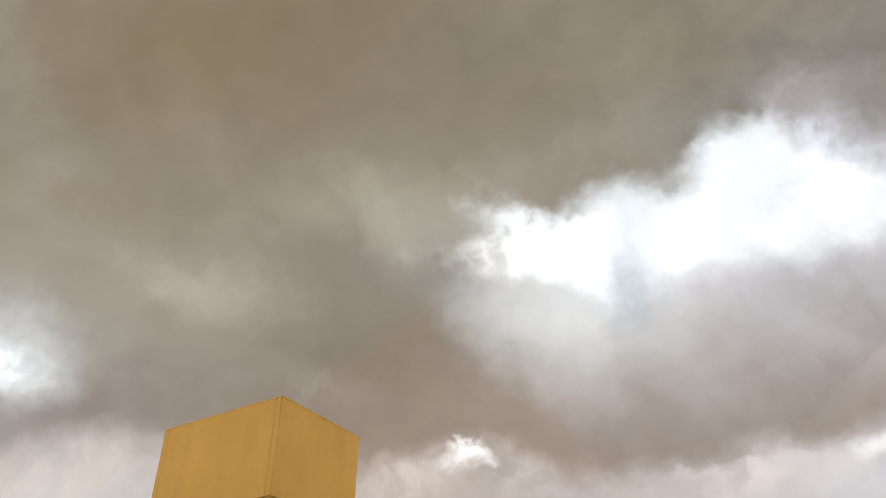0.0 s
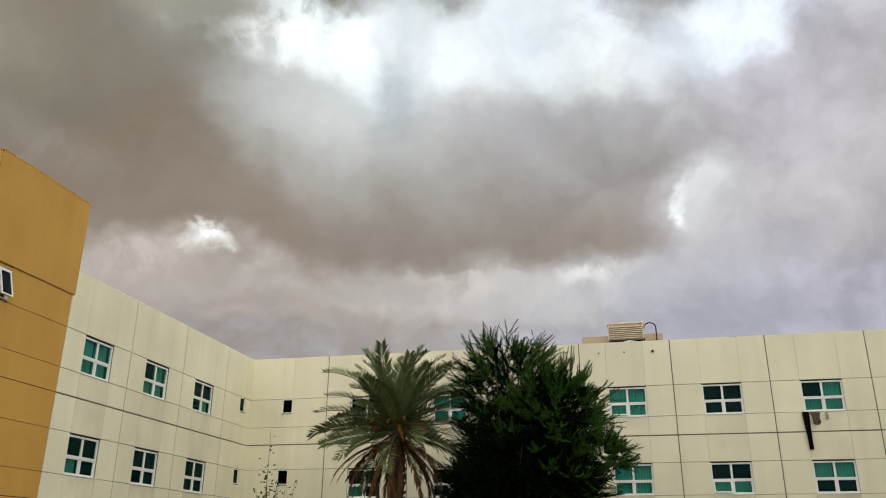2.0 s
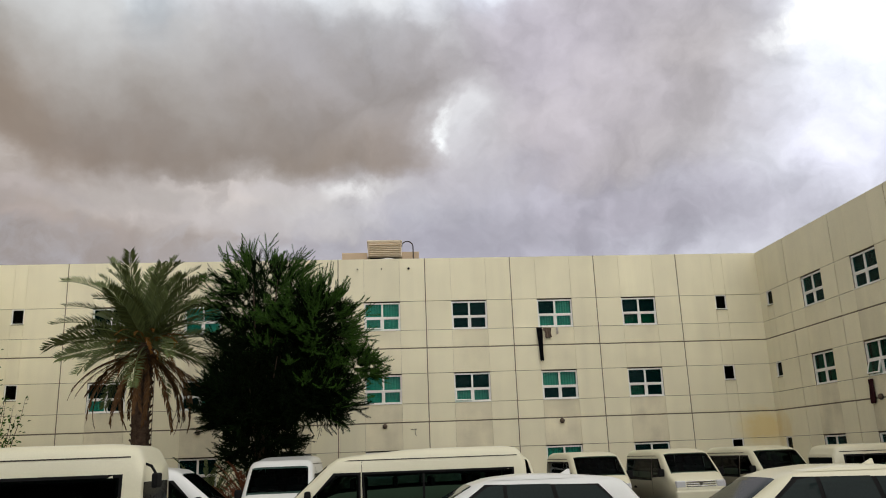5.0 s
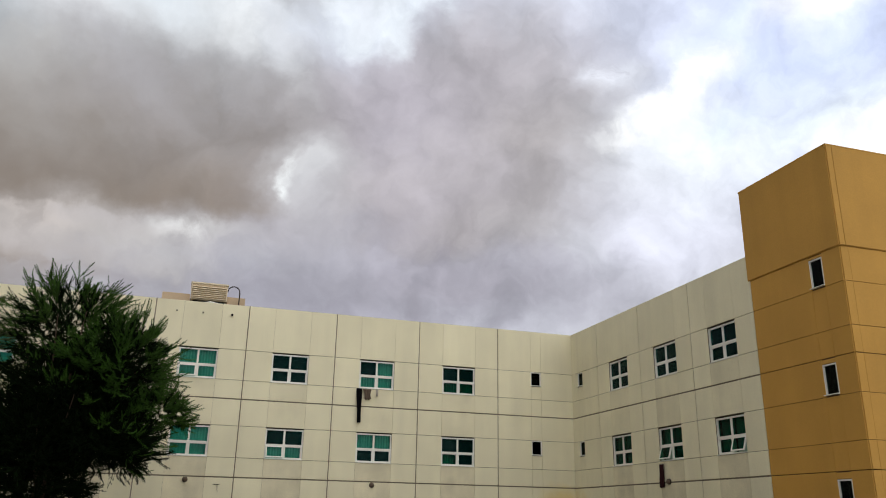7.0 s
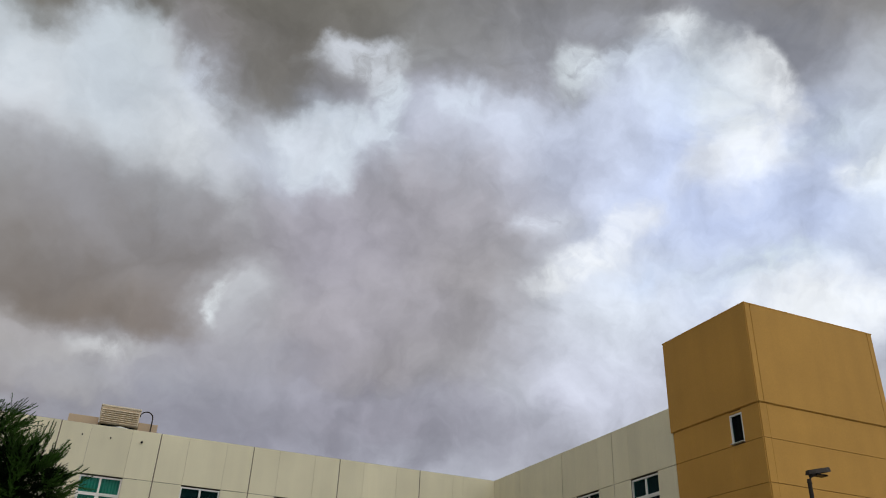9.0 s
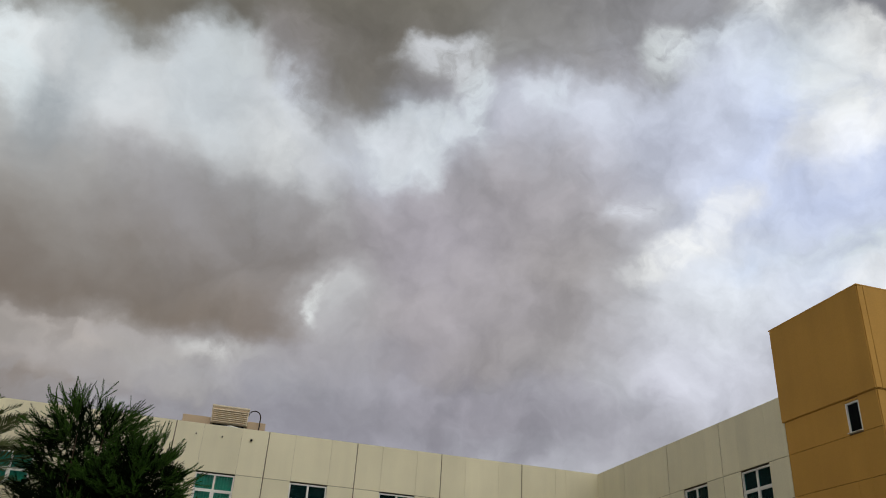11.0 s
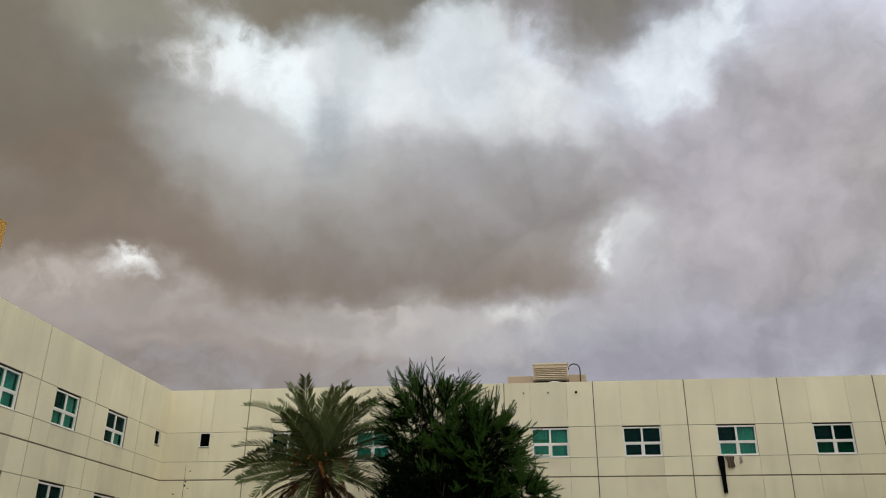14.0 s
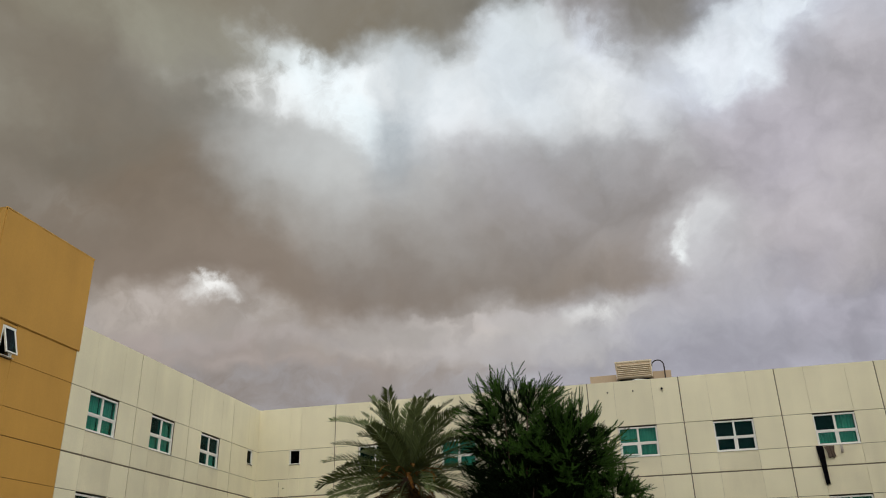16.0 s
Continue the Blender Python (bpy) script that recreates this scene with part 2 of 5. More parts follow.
cloud(0.243, 0.238, 0.015, 0.053, 25, 0.8, 0.8, 0.75, (240, 248, 254))
cloud(0.179, 0.193, 0.052, 0.033, 30, 0.9, 0.7, 0.9, (244, 253, 255))
cloud(0.143, 0.174, 0.051, 0.027, 10, 1, 1, 0.5, (225, 229, 232))
cloud(0.319, 0.268, 0.042, 0.023, 9, 0.9, 0.7, 0.7, (226, 233, 243))
cloud(0.368, 0.269, 0.033, 0.027, 9, 0.9, 0.7, 0.5, (222, 229, 242))
cloud(-0.084, 0.204, 0.054, 0.053, -30, 1, 0.6, 0.7, (212, 220, 223))
cloud(-0.014, 0.211, 0.015, 0.061, 21, 0.8, 0.8, 0.6, (221, 224, 225))
cloud(-0.056, 0.243, 0.039, 0.012, -8, 0.7, 0.7, 0.6, (218, 223, 224))
cloud(0.047, 0.133, 0.017, 0.063, 28, 0.8, 0.8, 0.45, (212, 212, 213))
cloud(-0.021, 0.148, 0.073, 0.053, 1, 1, 1, 0.4, (204, 207, 209))
cloud(0.073, 0.081, 0.018, 0.054, 10, 1, 1, 0.35, (194, 192, 193))
cloud(-0.178, 0.010, 0.205, 0.093, 5, 0.5, 0.9, 0.55, (137, 128, 122))
cloud(0.123, -0.034, 0.046, 0.042, 19, 1, 1, 0.65, (200, 199, 202))
cloud(0.110, -0.024, 0.034, 0.031, 39, 1, 1, 0.45, (221, 223, 223))
cloud(0.090, -0.024, 0.008, 0.016, -11, 0.8, 0.8, 0.7, (238, 241, 240))
cloud(0.090, -0.046, 0.008, 0.012, 17, 0.9, 0.9, 0.9, (248, 251, 250))
cloud(0.143, -0.093, 0.059, 0.040, -22, 1, 1, 0.6, (180, 178, 185))
cloud(0.075, -0.110, 0.075, 0.022, 8, 1, 0.6, 0.5, (178, 174, 179))
cloud(-0.015, -0.105, 0.056, 0.014, 4, 0.9, 0.5, 0.8, (199, 197, 196))
cloud(-0.106, -0.117, 0.062, 0.014, 5, 0.9, 0.5, 0.6, (184, 179, 177))
cloud(-0.023, -0.109, 0.028, 0.010, 1, 0.8, 0.5, 0.8, (226, 224, 223))
cloud(-0.202, -0.100, 0.051, 0.011, -14, 0.8, 0.4, 0.7, (200, 191, 186))
cloud(-0.111, -0.106, 0.059, 0.009, -4, 0.8, 0.4, 0.6, (189, 183, 182))
cloud(-0.501, -0.031, 0.024, 0.009, -8, 0.8, 0.5, 0.95, (255, 253, 250))
cloud(-0.458, -0.062, 0.049, 0.022, -25, 1, 0.8, 0.4, (195, 189, 186))
cloud(-0.561, -0.032, 0.046, 0.014, -5, 0.8, 0.6, 0.3, (204, 195, 190))
cloud(-1.053, 0.255, 0.081, 0.061, -21, 0.8, 0.7, 0.9, (188, 191, 192))
cloud(-1.052, 0.242, 0.044, 0.026, -24, 0.8, 0.7, 0.9, (222, 225, 225))
cloud(-0.796, 0.297, 0.119, 0.039, -34, 0.8, 0.9, 0.8, (155, 150, 137))
cloud(-0.518, 0.308, 0.110, 0.048, -29, 0.7, 0.9, 0.7, (153, 150, 135))
cloud(-0.934, 0.455, 0.079, 0.027, -26, 1, 1, 0.5, (132, 119, 102))
cloud(-0.883, 0.239, 0.117, 0.041, -25, 1, 1, 0.4, (139, 135, 124))
cloud(-0.671, 0.120, 0.073, 0.023, -28, 1, 1, 0.5, (144, 137, 128))
cloud(0.000, 0.271, 0.042, 0.034, 11, 0.6, 0.8, 0.6, (154, 148, 147))
cloud(0.023, 0.228, 0.064, 0.024, -43, 0.5, 0.8, 0.6, (146, 142, 144))
cloud(0.680, 0.348, 0.048, 0.072, 23, 0.6, 0.5, 1, (255, 255, 255))
cloud(0.689, 0.276, 0.077, 0.037, 27, 0.6, 0.5, 1, (255, 255, 255))
cloud(0.622, 0.368, 0.050, 0.058, 55, 1, 1, 0.5, (239, 249, 255))
cloud(0.688, 0.405, 0.053, 0.023, -36, 0.7, 0.5, 0.8, (255, 255, 255))
cloud(0.570, 0.430, 0.044, 0.020, -6, 0.8, 0.6, 0.7, (253, 255, 255))
cloud(0.464, 0.360, 0.034, 0.034, 44, 0.8, 0.5, 0.7, (247, 253, 255))
cloud(0.532, 0.384, 0.051, 0.028, 34, 0.9, 0.7, 0.6, (237, 245, 255))
cloud(0.853, 0.298, 0.044, 0.025, 1, 0.7, 0.6, 0.85, (255, 255, 255))
cloud(0.779, 0.339, 0.048, 0.021, 34, 0.9, 0.8, 0.5, (238, 248, 255))
cloud(0.574, 0.187, 0.037, 0.019, 38, 0.6, 0.5, 0.9, (255, 255, 255))
cloud(0.542, 0.146, 0.071, 0.019, 51, 0.6, 0.5, 0.85, (255, 255, 255))
cloud(0.497, 0.098, 0.044, 0.021, 49, 0.7, 0.6, 0.85, (255, 255, 255))
cloud(0.457, 0.157, 0.035, 0.017, 33, 0.9, 0.6, 0.5, (242, 246, 255))
cloud(0.574, 0.138, 0.044, 0.018, 23, 0.8, 0.6, 0.7, (255, 255, 255))
cloud(0.606, 0.129, 0.052, 0.029, 12, 0.7, 0.5, 0.6, (219, 230, 251))
cloud(0.646, 0.215, 0.103, 0.039, 33, 1, 1, 0.5, (210, 221, 255))
cloud(0.608, 0.275, 0.026, 0.057, -7, 1, 1, 0.4, (207, 217, 247))
cloud(0.793, 0.232, 0.099, 0.039, 12, 0.9, 0.8, 0.5, (207, 219, 255))
cloud(0.746, 0.160, 0.076, 0.023, 19, 1, 0.7, 0.6, (242, 252, 255))
cloud(0.858, 0.131, 0.130, 0.045, 24, 0.8, 0.6, 0.95, (255, 255, 255))
cloud(0.769, 0.119, 0.076, 0.033, 27, 1, 0.8, 0.6, (255, 255, 255))
cloud(0.913, 0.371, 0.095, 0.132, 12, 1, 1, 0.6, (246, 253, 255))
cloud(0.172, 0.190, 0.052, 0.030, 32, 0.9, 0.6, 0.7, (230, 233, 242))
cloud(0.183, 0.304, 0.043, 0.030, 26, 0.7, 0.4, 0.8, (226, 228, 234))
cloud(-0.092, 0.185, 0.069, 0.058, -27, 1, 0.8, 0.5, (201, 205, 212))
cloud(0.118, -0.037, 0.040, 0.039, 22, 1, 1, 0.25, (203, 201, 204))
# clouds end

# fine billows, stronger where the clouds break up
broken = wrange(wdot(chart, (1, 0.3, 0)), -0.35, 0.35, 0.35, 1.0)
puffs = wmath("ADD", wrange(wnoise(stirred, 6.0, 7.0, 0.55).outputs[0], 0.25, 0.75, -0.21, 0.21, False),
              wrange(wnoise(stirred, 16.0, 6.0, 0.55).outputs[0], 0.25, 0.75, -0.17, 0.17, False))
billow = wmath("ADD", wmath("MULTIPLY", puffs, broken), 1.0)
grain = WT.nodes.new("ShaderNodeCombineColor")
for i in range(3):
    WT.links.new(billow, grain.inputs[i])
shown = wmix(1.0, painted[0], grain.outputs[0], "MULTIPLY")
back = wnode("ShaderNodeBackground", Strength=1.0)
WT.links.new(shown, back.inputs["Color"])
WT.links.new(back.outputs[0], WT.nodes.new("ShaderNodeOutputWorld").inputs["Surface"])

# ---- materials ----


def material(name, colour, rough=0.7, metal=0.0, vary=0.12, size=3.0, fine=40.0, bump=0.15, streak=False, spec=0.5, island=0.0, coat=0.0, stains=()):
    """A procedural surface: colour varied at two sizes, fine relief, and by the piece."""
    m = bpy.data.materials.new(name)
    m.use_nodes = True
    nt = m.node_tree
    b = nt.nodes["Principled BSDF"]
    b.inputs["Roughness"].default_value, b.inputs["Metallic"].default_value = rough, metal
    b.inputs["Specular IOR Level"].default_value = spec
    b.inputs["Coat Weight"].default_value = coat
    geo = nt.nodes.new("ShaderNodeNewGeometry")
    pos = geo.outputs["Position"]

    def tex(scale, detail, stretch=(1, 1, 1)):
        mp = nt.nodes.new("ShaderNodeMapping")
        mp.inputs["Scale"].default_value = stretch
        nt.links.new(pos, mp.inputs[0])
        n = nt.nodes.new("ShaderNodeTexNoise")
        n.inputs["Scale"].default_value, n.inputs["Detail"].default_value = scale, detail
        nt.links.new(mp.outputs[0], n.inputs["Vector"])
        return n.outputs[0]

    def fit_range(v, lo, hi):
        r = nt.nodes.new("ShaderNodeMapRange")
        nt.links.new(v, r.inputs[0])
        for i, x in enumerate((0.25, 0.75, lo, hi)):
            r.inputs[i + 1].default_value = x
        return r.outputs[0]

    def times(a, c):
        n = nt.nodes.new("ShaderNodeMath")
        n.operation = "MULTIPLY"
        nt.links.new(a, n.inputs[0])
        nt.links.new(c, n.inputs[1])
        return n.outputs[0]

    f = times(fit_range(tex(1 / size, 4), 1 - vary, 1 + vary * 0.6), fit_range(tex(fine, 3), 1 - vary * 0.5, 1 + vary * 0.5))
    if streak:
        f = times(f, fit_range(tex(1.0, 5, (1.5, 1.5, 0.16)), 1 - vary * 0.75, 1.03))
    if island:
        src = nt.nodes.new("ShaderNodeObjectInfo").outputs["Random"] if island < 1 else geo.outputs["Random Per Island"]
        amt = island % 1
        r = nt.nodes.new("ShaderNodeMapRange")
        nt.links.new(src, r.inputs[0])
        r.inputs[3].default_value, r.inputs[4].default_value = 1 - amt, 1 + amt
        f = times(f, r.outputs[0])
    mul = nt.nodes.new("ShaderNodeVectorMath")
    mul.operation = "SCALE"
    mul.inputs[0].default_value = colour
    nt.links.new(f, mul.inputs["Scale"])
    shade = mul.outputs[0]
    for place, reach in stains:
        mp = nt.nodes.new("ShaderNodeMapping")
        mp.vector_type = "TEXTURE"
        mp.inputs["Location"].default_value, mp.inputs["Scale"].default_value = place, reach
        nt.links.new(pos, mp.inputs[0])
        ln = nt.nodes.new("ShaderNodeVectorMath")
        ln.operation = "LENGTH"
        nt.links.new(mp.outputs[0], ln.inputs[0])
        ad = nt.nodes.new("ShaderNodeMath")
        nt.links.new(ln.outputs["Value"], ad.inputs[0])
        nt.links.new(tex(2.2, 5), ad.inputs[1])
        rg = nt.nodes.new("ShaderNodeMapRange")
        nt.links.new(ad.outputs[0], rg.inputs[0])
        for k, x in enumerate((0.9, 1.7, 0.65, 0.0)):
            rg.inputs[k + 1].default_value = x
        mx = nt.nodes.new("ShaderNodeMix")
        mx.data_type = "RGBA"
        nt.links.new(rg.outputs[0], mx.inputs[0])
        nt.links.new(shade, mx.inputs[6])
        mx.inputs[7].default_value = (0.74, 0.56, 0.20, 1)
        shade = mx.outputs[2]
    nt.links.new(shade, b.inputs["Base Color"])
    if bump:
        bp = nt.nodes.new("ShaderNodeBump")
        bp.inputs["Strength"].default_value, bp.inputs["Distance"].default_value = bump, 0.01
        nt.links.new(tex(fine, 5), bp.inputs["Height"])
        nt.links.new(bp.outputs[0], b.inputs["Normal"])
    return m


def glass_material(name, tint, rough=0.02, through_light=1.0, ior=1.2):
    m = bpy.data.materials.new(name)
    m.use_nodes = True
    b = m.node_tree.nodes["Principled BSDF"]
    b.inputs["Base Color"].default_value = (*tint, 1)
    b.inputs["Roughness"].default_value = rough
    b.inputs["Transmission Weight"].default_value = through_light
    b.inputs["IOR"].default_value = ior
    return m


M_WALL = material("cream_wall_paint", (0.84, 0.785, 0.565), 0.85, vary=0.10, size=2.6, fine=25, streak=True, island=0.03, spec=0.2,
                  stains=[((-17.2, 36.0, 2.95), (1.5, 1.6, 0.62)), ((17.5, 36.2, 2.8), (1.3, 1.3, 0.85))])
M_WALLWORN = material("rain_stained_wall_paint", (0.81, 0.752, 0.538), 0.9, vary=0.13, size=1.4, fine=25, streak=True, island=0.05, spec=0.2)
M_WALLSTAIN = material("grey_streaked_wall_paint", (0.785, 0.72, 0.515), 0.9, vary=0.17, size=0.9, fine=25, streak=True, island=0.06, spec=0.2)
M_JOINT = material("brown_joint_sealant", (0.20, 0.165, 0.12), 0.9, vary=0.2)
M_OCHRE = material("ochre_wall_paint", (0.58, 0.315, 0.058), 0.8, vary=0.10, size=2.2, fine=25, streak=True, island=0.03)
M_OCHREJOINT = material("dark_ochre_joint", (0.13, 0.075, 0.03), 0.9)
M_BEIGE = material("beige_rooftop_paint", (0.58, 0.44, 0.29), 0.8, vary=0.12)
M_ROOF = material("roof_screed", (0.42, 0.40, 0.36), 0.9)
M_FRAME = material("white_window_frame", (0.82, 0.82, 0.76), 0.5, vary=0.05, bump=0.03)
M_GLASS = glass_material("green_tinted_glass", (0.10, 0.50, 0.42))
M_DARKGLASS = glass_material("dark_tinted_glass", (0.02, 0.20, 0.185), through_light=0.965, ior=1.13)
M_BLACKGLASS = glass_material("black_tinted_glass", (0.008, 0.05, 0.05), ior=1.13)
M_DEEPGLASS = glass_material("deep_green_glass", (0.012, 0.20, 0.13), ior=1.14)
# dark colour on room walls and floors stands for the dimness indoors
M_ROOM = material("dim_coloured_room", (0.075, 0.08, 0.075), 0.9)
M_CURTAIN = material("pale_curtain_cloth", (0.62, 0.66, 0.60), 0.9, vary=0.2, size=0.4)
M_GROUND = material("dusty_asphalt", (0.075, 0.068, 0.06), 0.95, vary=0.25, size=5, fine=60, bump=0.4)
M_VAN = material("cream_white_vehicle_paint", (0.68, 0.65, 0.47), 0.35, vary=0.06, size=1.2, bump=0.0, coat=0.25)
M_CAR = material("white_vehicle_paint", (0.66, 0.67, 0.64), 0.28, vary=0.04, size=1.2, bump=0.0, coat=0.4)
M_CARGLASS = glass_material("tinted_vehicle_glass", (0.012, 0.030, 0.026), 0.02, 1.0, 1.06)
M_DARKPANE = material("black_tinted_pane", (0.006, 0.008, 0.008), 0.12, vary=0.2, bump=0.0, spec=0.03)
M_CARPANE = material("reflecting_car_pane", (0.016, 0.024, 0.023), 0.05, vary=0.2, bump=0.0, spec=0.08)
M_LINING = material("dark_vehicle_lining", (0.012, 0.012, 0.012), 0.9, vary=0.2, spec=0.1)
M_SEAT = material("grey_seat_cloth", (0.035, 0.035, 0.038), 0.95, vary=0.2, spec=0.1)
M_BLACK = material("black_rubber_trim", (0.010, 0.010, 0.010), 0.7, vary=0.2, spec=0.08)
M_CHROME = material("chrome_trim", (0.75, 0.75, 0.76), 0.15, 1.0, vary=0.05, bump=0.0)
M_LAMP = material("clear_lamp_lens", (0.65, 0.66, 0.66), 0.1, vary=0.15, bump=0.0, coat=0.6)
M_REDLAMP = material("red_tail_lamp", (0.40, 0.02, 0.02), 0.15, vary=0.1, bump=0.0)
M_METAL = material("galvanised_sheet", (0.62, 0.60, 0.54), 0.45, 0.3, vary=0.12)
M_ACPAINT = material("cream_unit_paint", (0.74, 0.64, 0.46), 0.6, vary=0.1)
M_POLE = material("grey_painted_steel", (0.045, 0.037, 0.03), 0.7, 0.0, spec=0.2, vary=0.15)
M_BARK = material("brown_bark", (0.07, 0.05, 0.035), 0.95, spec=0.1, vary=0.35, size=0.3, fine=25, bump=0.8)
M_PALMBARK = material("palm_trunk_bark", (0.075, 0.050, 0.034), 0.95, spec=0.1, vary=0.4, size=0.2, fine=20, bump=0.9)
# near-black copy of the leaves: the crown's inner shade put into colour
M_LEAF = material("shaded_crown_leaves", (0.005, 0.011, 0.003), 0.9, spec=0.03, vary=0.3, size=0.9, fine=12, bump=0.0, island=1.6)
# lighter copy: light on the crown's upper right; also colours the sapling
M_OLIVELEAF = material("lit_crown_and_sapling_leaves", (0.033, 0.080, 0.010), 0.7, spec=0.08, vary=0.3, size=0.9, fine=12, bump=0.0, island=1.5)
M_FROND = material("palm_green_leaflets", (0.100, 0.126, 0.042), 0.6, spec=0.25, vary=0.25, size=0.5, fine=9, bump=0.0, island=1.3)
M_DRYFROND = material("dry_palm_leaflets", (0.105, 0.056, 0.024), 0.9, spec=0.1, vary=0.3, size=0.4, fine=9, bump=0.0, island=1.35)
M_STALK = material("orange_brown_fruit_stalks", (0.22, 0.095, 0.020), 0.8, spec=0.15, vary=0.3, size=0.4, fine=9, bump=0.0, island=1.3)
M_RUST = material("rust_brown_dry_leaves", (0.15, 0.055, 0.025), 0.9, spec=0.1, vary=0.3, size=0.4, fine=9, bump=0.0, island=1.3)
M_BLACKCLOTH = material("black_cloth", (0.005, 0.005, 0.006), 0.95, vary=0.3, size=0.2, spec=0.05)
M_BROWNCLOTH = material("brown_cloth", (0.12, 0.085, 0.06), 0.95, vary=0.3, size=0.2)
M_MAROON = material("maroon_cloth", (0.035, 0.012, 0.014), 0.95, vary=0.3, size=0.2, spec=0.05)
M_PALECLOTH = material("pale_cloth", (0.55, 0.50, 0.44), 0.95, vary=0.3, size=0.2)

# ---- mesh helpers ----


def mesh_of(bm, name, mat, smooth=False):
    me = bpy.data.meshes.new(name)
    bm.to_mesh(me)
    bm.free()
    if smooth:
        for p in me.polygons:
            p.use_smooth = True
    if mat:
        me.materials.append(mat)
    return me


def part(name, bm, mat, parent=None, label="", smooth=False):
    ob = new(name, mesh_of(bm, name, mat, smooth))
    ob.parent = parent
    return tagged(ob, label)


def thing(name, label, category, group="", kind="", at=(0, 0, 0), turn=0):
    ob = new(name)
    ob.empty_display_size = 0.2
    ob.matrix_basis = pose(*at, 0, 0, turn)
    return tagged(ob, label, category, group, kind)


def add_box(bm, lo, hi, bevel=0.0):
    ret = bmesh.ops.create_cube(bm, size=1.0)
    lo, hi = Vector(lo), Vector(hi)
    for v in ret["verts"]:
        v.co = Vector((lo[i] + (v.co[i] + 0.5) * (hi[i] - lo[i]) for i in range(3)))
    if bevel:
        edges = {e for v in ret["verts"] for e in v.link_edges}
        bmesh.ops.bevel(bm, geom=list(edges), offset=bevel, segments=2, affect="EDGES", profile=0.5)
    return bm


def box(lo, hi, bevel=0.0):
    return add_box(bmesh.new(), lo, hi, bevel)


def add_tube(bm, points, radii, sides=8, cap=True):
    """A tube through points with a radius at each."""
    pts = [Vector(p) for p in points]
    rings = []
    for i, p in enumerate(pts):
        d = (pts[min(i + 1, len(pts) - 1)] - pts[max(i - 1, 0)]).normalized()
        a = d.cross(Vector((0, 0, 1)) if abs(d.z) < 0.9 else Vector((1, 0, 0))).normalized()
        b = d.cross(a)
        r = radii[i] if isinstance(radii, (list, tuple)) else radii
        rings.append([bm.verts.new(p + (a * math.cos(k * math.tau / sides) + b * math.sin(k * math.tau / sides)) * r) for k in range(sides)])
    for r1, r2 in zip(rings, rings[1:]):
        for k in range(sides):
            bm.faces.new((r1[k], r1[(k + 1) % sides], r2[(k + 1) % sides], r2[k]))
    if cap:
        bm.faces.new(rings[0][::-1])
        bm.faces.new(rings[-1])
    return bm


def add_cylinder(bm, centre, axis, radius, depth, sides=20):
    c, a = Vector(centre), Vector(axis).normalized()
    return add_tube(bm, [c - a * depth / 2, c + a * depth / 2], radius, sides)


# ---- the building ----
XL, XR, YB = -17.74, 18.22, 36.31          # inner faces of the court
TOP, BASE = 10.99, 0.0
ROWS = [0.22, 0.98, 2.33, 3.52, 4.33, 5.66, 6.80, 7.62, 8.96, 10.99]      # joints: floor, sill, head, three times
STRONG_ROWS = {3.52, 6.80}
WIN_W = 1.64
rng = random.Random(4)
piece_cache = {}


def piece(name, size, mat):
    """A panel's mesh with softened rim, made once for each size."""
    key = (name, mat.name, *(round(s, 3) for s in size))
    if key not in piece_cache:
        w, t, h = size
        bm = bmesh.new()
        c = 0.006
        ring = []
        for inset, y in ((0, 0), (0, -t + c), (c, -t)):
            ring.append([bm.verts.new((x, y, z)) for x, z in ((inset, inset), (w - inset, inset), (w - inset, h - inset), (inset, h - inset))])
        for a, b2 in zip(ring, ring[1:]):
            for k in range(4):
                bm.faces.new((a[k], a[(k + 1) % 4], b2[(k + 1) % 4], b2[k]))
        bm.faces.new(ring[2])
        bmesh.ops.recalc_face_normals(bm, faces=bm.faces)
        piece_cache[key] = mesh_of(bm, name, mat)
    return piece_cache[key]


def facade(name, label, length, m, columns, rows, strong_rows, holes, wall_mat, joint_mat, thick=0.25, panel_thick=0.03, bold=0.026, fine=0.009, upright=0.003):
    """A wall along its own x, its face towards its own -y: backing with real openings, panels proud of it with open joints between.
    columns: (x, strong); holes: set of (column, row) cells that are windows."""
    bm = bmesh.new()
    for i in range(len(columns) - 1):
        for j in range(len(rows) - 1):
            if (i, j) not in holes:
                add_box(bm, (columns[i][0], 0.0, rows[j]), (columns[i + 1][0], thick, rows[j + 1]))
    if rows[0] > 0:
        add_box(bm, (columns[0][0], 0.0, -0.1), (columns[-1][0], thick, rows[0]))
    wall = new(name, mesh_of(bm, name, joint_mat))
    wall.matrix_basis = m
    tagged(wall, label, "wall", kind="structure")
    for i in range(len(columns) - 1):
        for j in range(len(rows) - 1):
            if (i, j) in holes:
                continue
            g0 = 0.021 if columns[i][1] else upright
            g1 = 0.021 if columns[i + 1][1] else upright
            h0 = bold if rows[j] in strong_rows else fine
            h1 = bold if rows[j + 1] in strong_rows else fine
            w, h = columns[i + 1][0] - columns[i][0] - g0 - g1, rows[j + 1] - rows[j] - h0 - h1
            if w < 0.03:
                continue
            under = (i, 7) in holes and j < 7 and wall_mat is M_WALL and w > 1.0        # rain-stained below the windows
            ob = new("panel", piece("panel", (w, panel_thick, h), (M_WALLSTAIN if j in (2, 3) else M_WALLWORN) if under else wall_mat))
            ob.parent = wall
            ob.location = (columns[i][0] + g0, rng.uniform(-0.002, 0.002), rows[j] + h0)
    return wall


